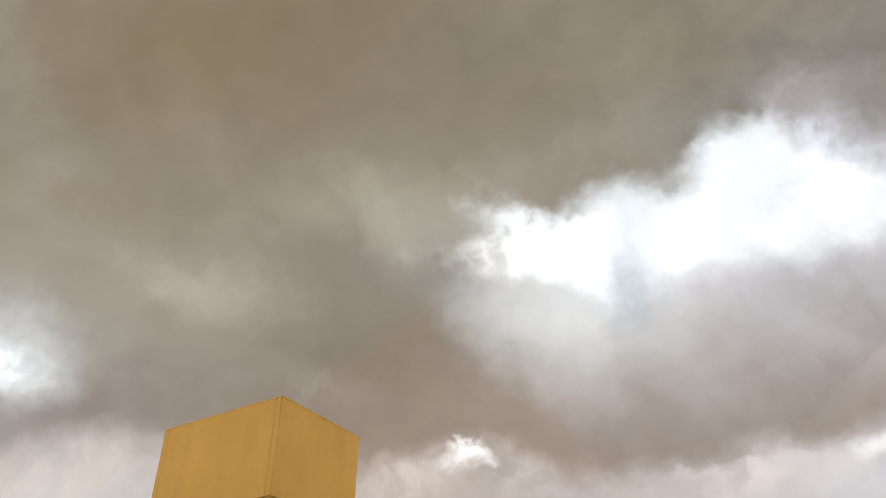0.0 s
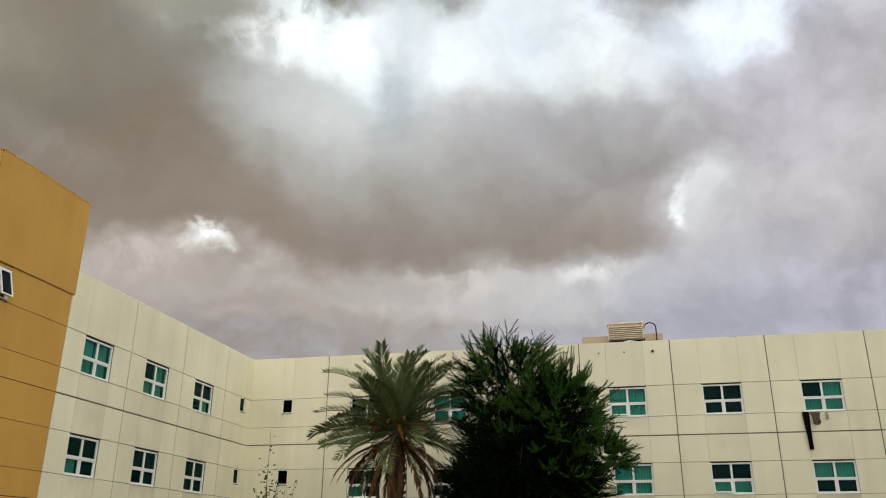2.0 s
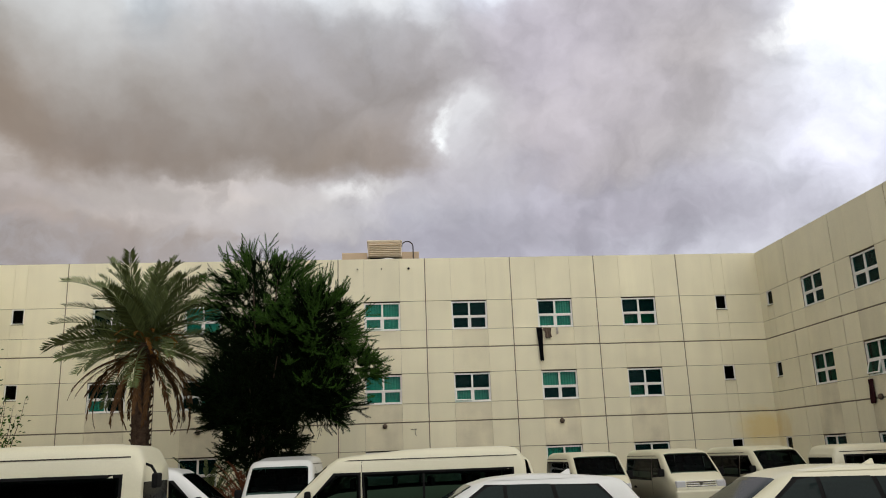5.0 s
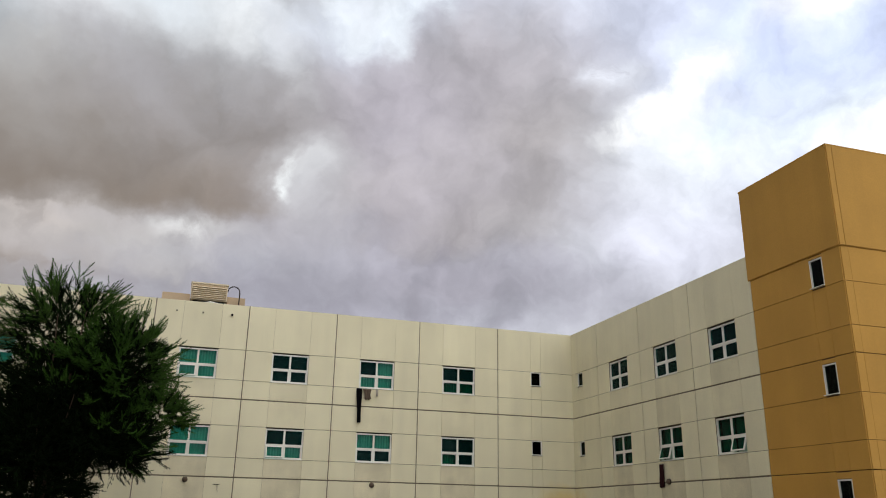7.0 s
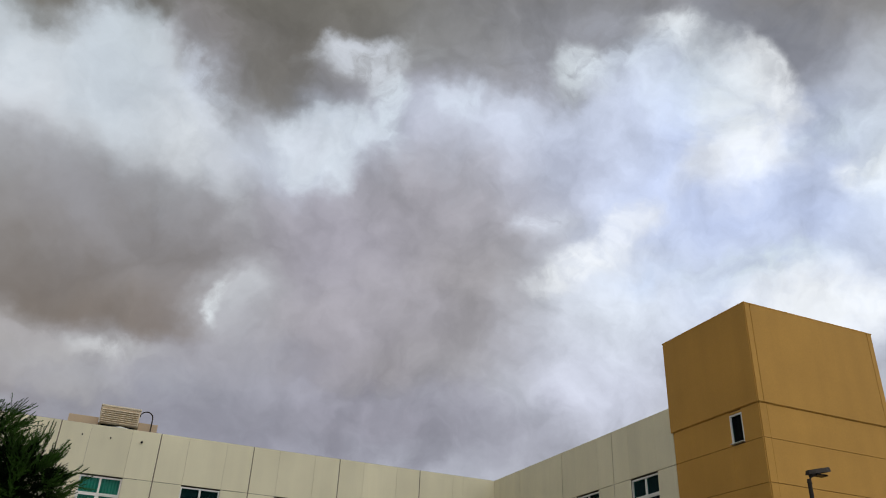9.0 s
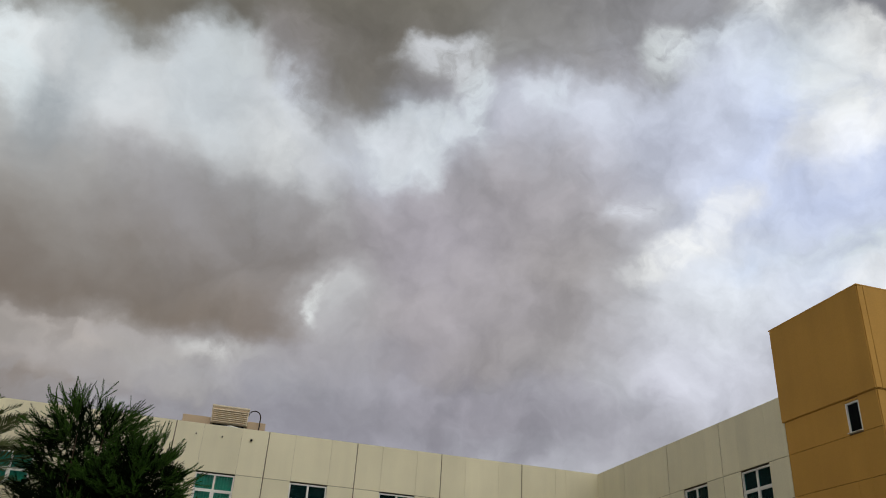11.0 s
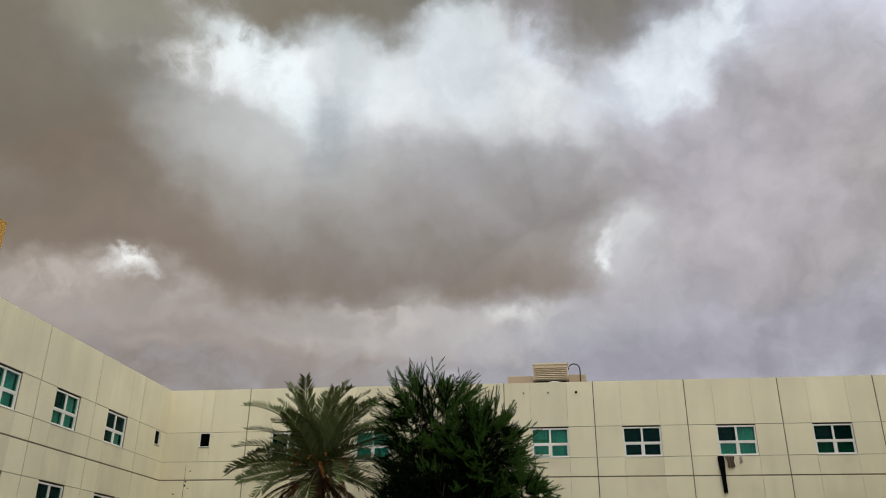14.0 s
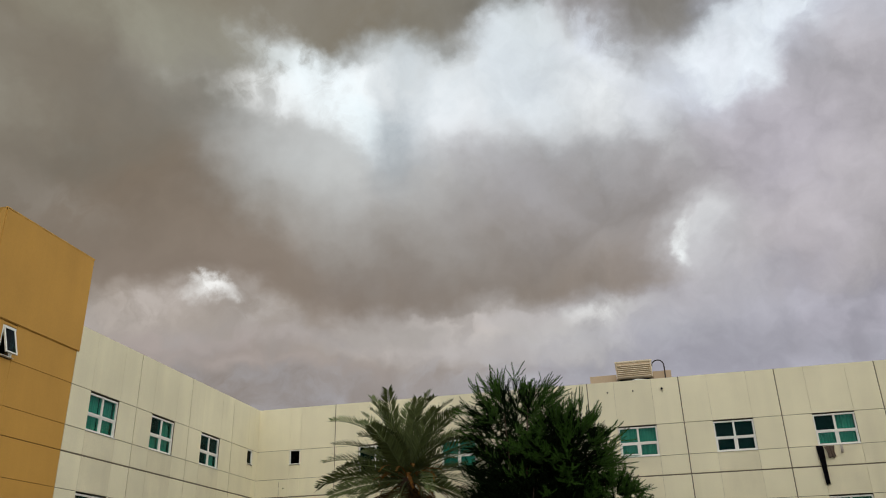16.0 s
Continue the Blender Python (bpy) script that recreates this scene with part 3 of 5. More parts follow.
def curtain(w, h, seed):
    bm = bmesh.new()
    n = 28
    r = random.Random(seed)
    ph = r.uniform(0, 6)
    vs = [[bm.verts.new((-w / 2 + w * i / n, 0.02 * math.sin(i * 1.35 + ph) + 0.008 * math.sin(i * 2.9), z)) for i in range(n + 1)] for z in (0, h)]
    for i in range(n):
        bm.faces.new((vs[0][i], vs[0][i + 1], vs[1][i + 1], vs[1][i]))
    return bm


def window(name, m, w, h, label, group, glasses, open_pane=-1, cross=True, curtains=(), small=False):
    """A window set in an opening, its middle foot at m, face towards -y: frame, bars, panes, sill. glasses: a material for each pane."""
    win = thing(name, label, "window", group, "structure")
    win.matrix_basis = m
    h -= 0.0 if small else 0.045
    f, d = (0.045, 0.07) if small else (0.06, 0.08)
    bm = bmesh.new()
    add_box(bm, (-w / 2, -0.02, 0), (-w / 2 + f, d, h))
    add_box(bm, (w / 2 - f, -0.02, 0), (w / 2, d, h))
    add_box(bm, (-w / 2 + f, -0.02, 0), (w / 2 - f, d, f))
    add_box(bm, (-w / 2 + f, -0.02, h - f), (w / 2 - f, d, h))
    part("window_frame", bm, M_FRAME, win)
    cells = [(-w / 2 + f, w / 2 - f, f, h - f)]
    if cross:
        b = 0.042
        zm = h * 0.47
        part("mullion", box((-b, -0.012, f), (b, d - 0.01, h - f)), M_FRAME, win)
        part("transom", box((-w / 2 + f, -0.016, zm - b), (-b, d - 0.01, zm + b)), M_FRAME, win)
        part("transom", box((b, -0.016, zm - b), (w / 2 - f, d - 0.01, zm + b)), M_FRAME, win)
        cells = [(-w / 2 + f, -b, zm + b, h - f), (b, w / 2 - f, zm + b, h - f), (-w / 2 + f, -b, f, zm - b), (b, w / 2 - f, f, zm - b)]
    for k, (x0, x1, z0, z1) in enumerate(cells):
        pane = part("pane", box((0, 0, z0 - z1), (x1 - x0, 0.006, 0)), glasses[k % len(glasses)], win)
        pane.visible_shadow = False
        pane.location = (x0, 0.03, z1)
        if k == open_pane or k >= 2:
            s = 0.045 if k == open_pane else 0.032
            lap = -0.02 if k == open_pane else -0.034
            bm = bmesh.new()
            W, H = x1 - x0, z1 - z0
            add_box(bm, (0, lap, -H), (s, 0.03, 0))
            add_box(bm, (W - s, lap, -H), (W, 0.03, 0))
            add_box(bm, (s, lap, -s), (W - s, 0.03, 0))
            add_box(bm, (s, lap, -H), (W - s, 0.03, -H + s))
            part("sash", bm, M_FRAME, pane, "open white awning sash" if k == open_pane else "")
        if k == open_pane:
            pane.rotation_euler = (radians(-17), 0, 0)
            pane.location.y = -0.012
    for k in curtains:
        x0, x1, z0, z1 = cells[k]
        c = part("curtain", curtain(x1 - x0, z1 - z0 + 0.1, k + int(m.translation.x * 7)), M_CURTAIN, win, "pale gathered curtain behind the glass")
        c.location = ((x0 + x1) / 2, 0.17, z0 - 0.05)
    part("window_sill", box((-w / 2 + 0.004, -0.115, -0.002), (w / 2 - 0.004, -0.025, 0.022), 0.006), M_FRAME, win)
    return win


window_count = [0]


def bays(edges, small_at):
    """Columns of a facade: the strong joints, and fine joints on both sides of each bay's window."""
    cols, hole_cols = [], {}
    for k in range(len(edges) - 1):
        mid = (edges[k] + edges[k + 1]) / 2
        half = WIN_W / 2
        if k in small_at:
            mid, half = small_at[k], 0.27
        cols.append((edges[k], True))
        hole_cols[len(cols)] = (k, mid, half)
        cols += [(mid - half, False), (mid + half, False)]
    cols.append((edges[-1], True))
    return cols, hole_cols


def wing(name, label, edges, small_at, m, look_of):
    cols, hole_cols = bays(edges, small_at)
    rows = list(ROWS)
    holes = set()
    for i, (k, mid, half) in hole_cols.items():
        for j in (1, 4, 7):
            holes.add((i, j))
    facade(name, label, edges[-1], m, cols, rows, STRONG_ROWS, holes, M_WALL, M_JOINT)
    for i, (k, mid, half) in hole_cols.items():
        for floor, j in enumerate((1, 4, 7)):
            z0, z1 = rows[j], rows[j + 1]
            window_count[0] += 1
            nm = "window_%d" % window_count[0]
            if k in small_at:
                # the small opening only fills the upper part of its cell
                fill = new("panel", piece("panel", (half * 2 - 0.014, 0.03, z1 - z0 - 0.72), M_WALL))
                fill.parent = bpy.data.objects[name]
                fill.location = (mid - half + 0.007, 0, z0 + 0.008)
                part("infill", box((mid - half, 0.002, z0), (mid + half, 0.25, z1 - 0.70)), M_JOINT, bpy.data.objects[name])
                window(nm, m @ pose(mid, 0.02, z1 - 0.68), half * 2, 0.68, "small square dark window in a cream wall", "small wall windows", [M_BLACKGLASS], cross=False, small=True)
                continue
            glasses, open_pane, curtains, text = look_of(name, k, floor)
            window(nm, m @ pose(mid, 0.055, z0), WIN_W, z1 - z0, text, "four-pane windows", glasses, open_pane, True, curtains)


def look_of(name, k, floor):
    """Which panes are bright green with curtains behind them and which dark, and the open ones."""
    r = random.Random(name + str(k * 10 + floor))
    g, d = (M_DEEPGLASS if name == "wall_east" or (name, k) == ("wall_north", 7) else M_GLASS), M_DARKGLASS
    bright = {("wall_north", 4, 2): "1111", ("wall_north", 4, 1): "1111", ("wall_north", 5, 2): "0000", ("wall_north", 5, 1): "0011",
              ("wall_north", 6, 2): "0111", ("wall_north", 6, 1): "1100", ("wall_north", 6, 0): "1111", ("wall_north", 7, 2): "0011",
              ("wall_north", 7, 1): "0010", ("wall_north", 2, 2): "1111", ("wall_north", 3, 2): "1100",
              ("wall_east", 1, 2): "0000", ("wall_east", 1, 1): "1111", ("wall_east", 2, 2): "0000", ("wall_east", 2, 1): "1111", ("wall_east", 3, 1): "1111",
              ("wall_west", 0, 2): "1111", ("wall_west", 1, 2): "0111", ("wall_west", 2, 2): "0001"}.get((name, k, floor), r.choice(["0000", "0001", "0010", "0000"]))
    opened = {("wall_north", 4, 2): 2, ("wall_north", 5, 1): 2, ("wall_east", 2, 1): 2, ("wall_east", 3, 1): 3}.get((name, k, floor), -1)
    curtains = [i for i in range(4) if bright[i] == "1"]
    text = "four-pane window with %s green glass and white frame%s" % ("dark" if bright == "0000" else "bright" if bright == "1111" else "partly dark",
                                                                     ", one pane open" if opened >= 0 else "")
    return [g if c == "1" else d for c in bright], opened, curtains, text


J = [-13.77 + 4.0 * k for k in range(8)]
north_edges = [0.0] + [j - XL for j in J] + [XR - XL]
wing("wall_north", "cream panelled rear wall of a three-storey court", north_edges, {0: 1.96, 8: J[-1] - XL + 2.0}, pose(XL, YB, 0),
     lambda n, k, f: look_of(n, k, f))
# wings: own x runs along the wall so that its face looks into the court
EY = [YB - 33.6, YB - 29.85, YB - 26.1, YB - 22.36]
east_edges = [0.0] + EY
wing("wall_east", "cream panelled side wall of a three-storey court", east_edges, {0: YB - 35.43}, pose(XR, YB, 0, 0, 0, -90), look_of)
west_edges = [0.0, 26.1 - 22.36, 29.85 - 22.36, 33.6 - 22.36, YB - 22.36]
wing("wall_west", "cream panelled side wall of a three-storey court", west_edges, {3: 35.5 - 22.36}, pose(XL, 22.36, 0, 0, 0, 90), look_of)

# rooms behind the windows, their dimness put into a dark colour; floors and roof
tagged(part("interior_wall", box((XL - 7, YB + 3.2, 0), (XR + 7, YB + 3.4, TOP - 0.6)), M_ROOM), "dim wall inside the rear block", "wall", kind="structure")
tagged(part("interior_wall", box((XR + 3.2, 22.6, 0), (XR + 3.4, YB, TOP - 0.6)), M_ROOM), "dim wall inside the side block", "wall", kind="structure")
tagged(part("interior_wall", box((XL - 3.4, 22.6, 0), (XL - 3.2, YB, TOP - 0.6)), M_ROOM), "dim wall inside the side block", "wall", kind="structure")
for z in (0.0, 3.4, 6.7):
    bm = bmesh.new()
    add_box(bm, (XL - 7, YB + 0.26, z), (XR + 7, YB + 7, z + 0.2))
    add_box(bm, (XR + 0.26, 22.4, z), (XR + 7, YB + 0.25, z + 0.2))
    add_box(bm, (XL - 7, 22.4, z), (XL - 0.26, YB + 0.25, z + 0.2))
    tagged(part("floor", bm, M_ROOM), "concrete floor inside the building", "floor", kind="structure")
bm = bmesh.new()
add_box(bm, (XL - 7, YB + 0.26, 10.3), (XR + 7, YB + 9, 10.5))
add_box(bm, (XR + 0.26, 18.5, 10.3), (XR + 7, YB + 0.25, 10.5))
add_box(bm, (XL - 7, 18.5, 10.3), (XL - 0.26, YB + 0.25, 10.5))
tagged(part("roof", bm, M_ROOF), "flat roof behind the parapet", "roof", kind="structure")
bm = bmesh.new()
add_box(bm, (XL - 7.2, YB + 9, 0), (XR + 7.2, YB + 9.2, TOP))
add_box(bm, (XR + 7.0, 18.5, 0), (XR + 7.2, YB + 9, TOP))
add_box(bm, (XL - 7.2, 18.5, 0), (XL - 7.0, YB + 9, TOP))
tagged(part("wall_outer", bm, M_WALL), "cream outer wall of the building", "wall", kind="structure")

# white end walls that go on past the two stair towers
for side, x0 in ((1, 23.75), (-1, -23.2)):
    m = pose(x0 if side > 0 else x0 - 16.0, 18.3, 0)
    facade("wall_south_east" if side > 0 else "wall_south_west", "cream panelled end wall beside the stair tower", 16, m,
           [(4.0 * k, True) for k in range(5)], ROWS, STRONG_ROWS, set(), M_WALL, M_JOINT)


def stair_tower(name, side):
    """Ochre stair tower at the end of a wing: panelled shaft, wider box on top, narrow windows towards the court."""
    xi = XR if side > 0 else XL
    xo = 23.75 if side > 0 else -23.2
    y0, y1 = 18.25, 22.36
    rows = ROWS[:-1] + [10.05]
    strong = {6.80, 3.52}
    # front face, towards -y
    lo = min(xi, xo)
    width = abs(xo - xi)
    facade("%s_front" % name, "ochre panelled front of a stair tower", width, pose(lo, y0, 0),
           [(0, False), (0.28, False), (width - 0.28, False), (width, False)], rows, strong, set(), M_OCHRE, M_OCHREJOINT, bold=0.012, fine=0.007, upright=0.0006)
    # side face, towards the court
    depth = y1 - y0
    cols = [(0, False), (0.75, False), (1.31, False), (depth, False)] if side < 0 else [(0, False), (depth - 1.31, False), (depth - 0.75, False), (depth, False)]
    m = pose(xi, y1, 0, 0, 0, -90) if side > 0 else pose(xi, y0, 0, 0, 0, 90)
    wrows = rows
    holes = {(1, 2), (1, 5), (1, 8)}
    facade("%s_side" % name, "ochre panelled side of a stair tower with narrow windows", depth, m, cols, wrows, strong, holes, M_OCHRE, M_OCHREJOINT, bold=0.012, fine=0.007, upright=0.0006)
    for j in (2, 5, 8):
        window_count[0] += 1
        mid = (cols[1][0] + cols[2][0]) / 2
        wall = bpy.data.objects["%s_side" % name]
        part("infill", box((cols[1][0], 0.002, wrows[j] + 0.98), (cols[2][0], 0.25, wrows[j + 1])), M_OCHREJOINT, wall)
        part("infill", box((cols[1][0], 0.002, wrows[j]), (cols[2][0], 0.25, wrows[j] + 0.04)), M_OCHREJOINT, wall)
        fill = new("panel", piece("panel", (0.56, 0.03, wrows[j + 1] - wrows[j] - 1.01), M_OCHRE))
        fill.parent = wall
        fill.location = (cols[1][0], 0, wrows[j] + 0.98)
        window("window_%d" % window_count[0], m @ pose(mid, 0.0, wrows[j] + 0.04), 0.56, 0.93,
               "narrow white-framed window in an ochre wall" + (", swung open" if side < 0 and j == 8 else ""), "narrow stair windows", [M_BLACKGLASS],
               0 if (side < 0 and j == 8) else -1, cross=False, small=True)
    # wider box on top
    e = 0.045
    top = thing("%s_top" % name, "ochre box on top of a stair tower", "tower", kind="structure")
    bm = box((lo - e, y0 - e, 10.05), (lo + width + e, y1 + e + 0.03, 13.36))
    part("core", bm, M_OCHRE, top)
    for x0, x1 in ((lo - e, lo + 0.16), (lo + 0.175, lo + width - 0.175), (lo + width - 0.16, lo + width + e)):
        ob = part("panel", box((x0, y0 - e - 0.03, 10.07), (x1, y0 - e, 13.37), 0.008), M_OCHRE, top)
    for x0, x1 in ((lo - e - 0.03, lo - e), (lo + width + e, lo + width + e + 0.03)):
        part("panel", box((x0, y0 - e, 10.07), (x1, y1 + e + 0.03, 13.37), 0.008), M_OCHRE, top)
    part("panel", box((lo - e, y1 + e + 0.03, 10.07), (lo + width + e, y1 + e + 0.06, 13.37), 0.008), M_OCHRE, top)
    part("coping", box((lo - e - 0.035, y0 - e - 0.035, 13.37), (lo + width + e + 0.035, y1 + e + 0.065, 13.42), 0.01), M_OCHRE, top)


stair_tower("tower_east", 1)
stair_tower("tower_west", -1)

# ---- ground ----
bm = bmesh.new()
bmesh.ops.create_grid(bm, x_segments=40, y_segments=40, size=900)
tagged(part("ground", bm, M_GROUND), "dusty dark asphalt car park", "ground", kind="structure")

# ---- vehicles ----


def spline(points, s):
    """Height on a profile of (s, z) corners, eased between them."""
    for (s0, z0), (s1, z1) in zip(points, points[1:]):
        if s <= s1:
            return z0 + (z1 - z0) * (s - s0) / max(s1 - s0, 1e-6)
    return points[-1][1]


class Shell:
    """A vehicle's outer skin: heights along its length, a squarish section, sides that lean in above the belt line."""

    def __init__(self, length, width, profile, low=0.32, square=0.24, lean=0.10, belt=1.05):
        self.length, self.width, self.profile, self.low, self.square, self.lean, self.belt = length, width, profile, low, square, lean, belt

    def top(self, s):
        return sum(spline(self.profile, min(max(s + d, 0), self.length)) for d in (-0.05, 0, 0.05)) / 3

    def half(self, s):
        front = 1 - 0.13 * math.exp(-(s / 0.28) ** 1.5)
        rear = 1 - 0.06 * math.exp(-(((self.length - s) / 0.3) ** 1.5))
        return self.width / 2 * front * rear

    def tuck(self, z):
        return 1 - self.lean * max(0.0, z - self.belt)

    def side(self, s, z, gap=0.0):
        """A point on the skin at height z, positive side."""
        t = min(max((z - self.low) / (self.top(s) - self.low), 0), 0.995)
        return Vector((self.length / 2 - s, self.half(s) * self.tuck(z) * (1 - t ** (2 / self.square)) ** (self.square / 2) + gap, z))

    def over(self, s, f, gap=0.0):
        """A point on the upper skin, f from -1 to 1 across."""
        z = self.low + (self.top(s) - self.low) * (1 - abs(f) ** (2 / self.square)) ** (self.square / 2)
        slope = (self.top(s + 0.03) - self.top(s - 0.03)) / 0.06
        n = Vector((slope, 0, 1)).normalized()
        return Vector((self.length / 2 - s, self.half(s) * self.tuck(z) * f, z)) + n * gap

    def cut(self, p):
        """Whether a point of the skin lies in a window."""
        s = self.length / 2 - p.x
        if self.screen and self.screen[0] < s < self.screen[1] and abs(p.y) < self.screen[2] * self.half(s) * self.tuck(p.z) and p.z > self.top(s) - 0.12:
            return True
        for a, b, c, d in self.windows:
            ring = (a, b, c, d)
            if all((q[0] - o[0]) * (p.z - o[1]) - (q[1] - o[1]) * (s - o[0]) > 0 for o, q in zip(ring, ring[1:] + ring[:1])):
                return True
        return False

    windows, screen = (), None

    def body(self, stations=110, around=60, shrink=1.0):
        bm = bmesh.new()
        rings = []
        for i in range(stations + 1):
            u = i / stations
            s = self.length * (0.5 - 0.5 * math.cos(math.pi * u)) * 0.6 + self.length * u * 0.4
            ring = []
            for k in range(around + 1):
                a = math.pi * k / around
                c, n = math.cos(a), math.sin(a)
                z = self.low + (self.top(s) - self.low) * abs(n) ** self.square
                y = self.half(s) * self.tuck(z) * math.copysign(abs(c) ** self.square, c)
                ring.append(bm.verts.new(((self.length / 2 - s) * shrink, y * shrink, self.low + (z - self.low) * (shrink * 0.5 + 0.5))))
            rings.append(ring)
        for a, b in zip(rings, rings[1:]):
            for k in range(around):
                if not self.cut((a[k].co + b[k + 1].co) / 2):
                    bm.faces.new((a[k], b[k], b[k + 1], a[k + 1]))
            bm.faces.new((a[0], a[-1], b[-1], b[0]))
        bm.faces.new(rings[0])
        bm.faces.new(rings[-1][::-1])
        bmesh.ops.recalc_face_normals(bm, faces=bm.faces)
        return bm

    def patch(self, corners, sign, gap=0.006, n=10, m=6, thick=0.012):
        """A panel lying on one side: corners (s, z) front-low, rear-low, rear-high, front-high."""
        a, b, c, d = [Vector(p) for p in corners]

        def at(u, v):
            p = (a.lerp(b, u)).lerp(d.lerp(c, u), v)
            q = self.side(p.x, p.y, gap)
            return Vector((q.x, q.y * sign, q.z))
        return sheet(at, n, m, Vector((0, -sign * thick, 0)))

    def band(self, corners, sign, grow, gap=0.004):
        """The dark band round a side window, from just inside its rim to a little outside."""
        mid = sum((Vector(c) for c in corners), Vector((0, 0))) / 4
        outer = [Vector(c) + Vector((math.copysign(grow, c[0] - mid.x), math.copysign(grow, c[1] - mid.y))) for c in corners]
        inner = [Vector(c) - Vector((math.copysign(grow, c[0] - mid.x), math.copysign(grow, c[1] - mid.y))) * 0.9 for c in corners]
        bm = bmesh.new()
        n = 12
        for k in range(4):
            o0, o1, i0, i1 = outer[k], outer[(k + 1) % 4], inner[k], inner[(k + 1) % 4]
            row = []
            for u in range(n + 1):
                pts = []
                for p in (o0.lerp(o1, u / n), i0.lerp(i1, u / n)):
                    q = self.side(p.x, p.y, gap)
                    pts.append(bm.verts.new((q.x, q.y * sign, q.z)))
                row.append(pts)
            for a, b in zip(row, row[1:]):
                bm.faces.new((a[0], b[0], b[1], a[1]))
        return bm

    def cover(self, s0, s1, f0, f1, gap=0.006, n=8, m=14, f0b=None, thick=0.012):
        """A panel lying on the upper skin, such as a windscreen; f0b: its half width at s1."""
        w0, w1 = f1, (f0b if f0b is not None else f1)

        def at(u, v):
            f = (-1 + 2 * v) * (w0 + (w1 - w0) * u)
            return self.over(s0 + (s1 - s0) * u, f, gap)
        return sheet(at, n, m, Vector((0, 0, -thick)))


def sheet(at, n, m, back):
    bm = bmesh.new()
    grid = [[bm.verts.new(at(i / n, j / m)) for j in range(m + 1)] for i in range(n + 1)]
    for i in range(n):
        for j in range(m):
            bm.faces.new((grid[i][j], grid[i + 1][j], grid[i + 1][j + 1], grid[i][j + 1]))
    rim = [grid[i][0] for i in range(n + 1)] + [grid[n][j] for j in range(1, m + 1)] + [grid[i][m] for i in range(n - 1, -1, -1)] + [grid[0][j] for j in range(m - 1, 0, -1)]
    low = [bm.verts.new(v.co + back) for v in rim]
    for k in range(len(rim)):
        bm.faces.new((rim[k], rim[(k + 1) % len(rim)], low[(k + 1) % len(rim)], low[k]))
    bmesh.ops.recalc_face_normals(bm, faces=bm.faces)
    return bm


def wheels(car, shell, radius, s_front, s_rear):
    for s in (s_front, s_rear):
        for sign in (1, -1):
            y = sign * (shell.width / 2 - 0.12)
            c = (shell.length / 2 - s, y, radius)
            tyre = part("wheel", add_cylinder(bmesh.new(), c, (0, 1, 0), radius, 0.21, 28), M_BLACK, car)
            part("rim", add_cylinder(bmesh.new(), (c[0], y + sign * 0.1, radius), (0, 1, 0), radius * 0.62, 0.03, 20), M_METAL, tyre)
            part("wheel_arch", add_cylinder(bmesh.new(), (c[0], y + sign * 0.015, radius + 0.02), (0, 1, 0), radius * 1.15, 0.2, 28), M_BLACK, car)


def mirror(car, at, sign, mat):
    m = part("mirror", box((at.x - 0.05, min(at.y, at.y + sign * 0.2), at.z - 0.12), (at.x + 0.09, max(at.y, at.y + sign * 0.2), at.z + 0.13), 0.04), M_BLACK, car)
    return m


def rear_end(car, shell, lamp_z, high_mirror=False):
    L, W = shell.length, shell.width
    x = -L / 2
    zt = shell.top(L)
    part("rear_window", box((x - 0.012, -W * 0.38, 1.12), (x + 0.02, W * 0.38, min(zt - 0.07, 1.78)), 0.005), M_DARKPANE, car)
    for sign in (1, -1):
        part("tail_lamp", box((x - 0.015, min(sign * W * 0.40, sign * W * 0.46), lamp_z), (x + 0.06, max(sign * W * 0.40, sign * W * 0.46), lamp_z + 0.42), 0.01), M_REDLAMP, car)
    part("rear_bumper", box((x - 0.07, -W * 0.46, 0.36), (x + 0.1, W * 0.46, 0.60), 0.04), M_BLACK, car)
    if high_mirror:
        bm = bmesh.new()
        add_tube(bm, [(x + 0.02, W * 0.33, zt - 0.02), (x - 0.10, W * 0.36, zt - 0.06), (x - 0.2, W * 0.39, zt - 0.2)], 0.022, 8)
        add_box(bm, (x - 0.25, W * 0.30, zt - 0.40), (x - 0.16, W * 0.47, zt - 0.17), 0.03)
        part("rear_mirror", bm, M_BLACK, car, "black round-armed rear view mirror")


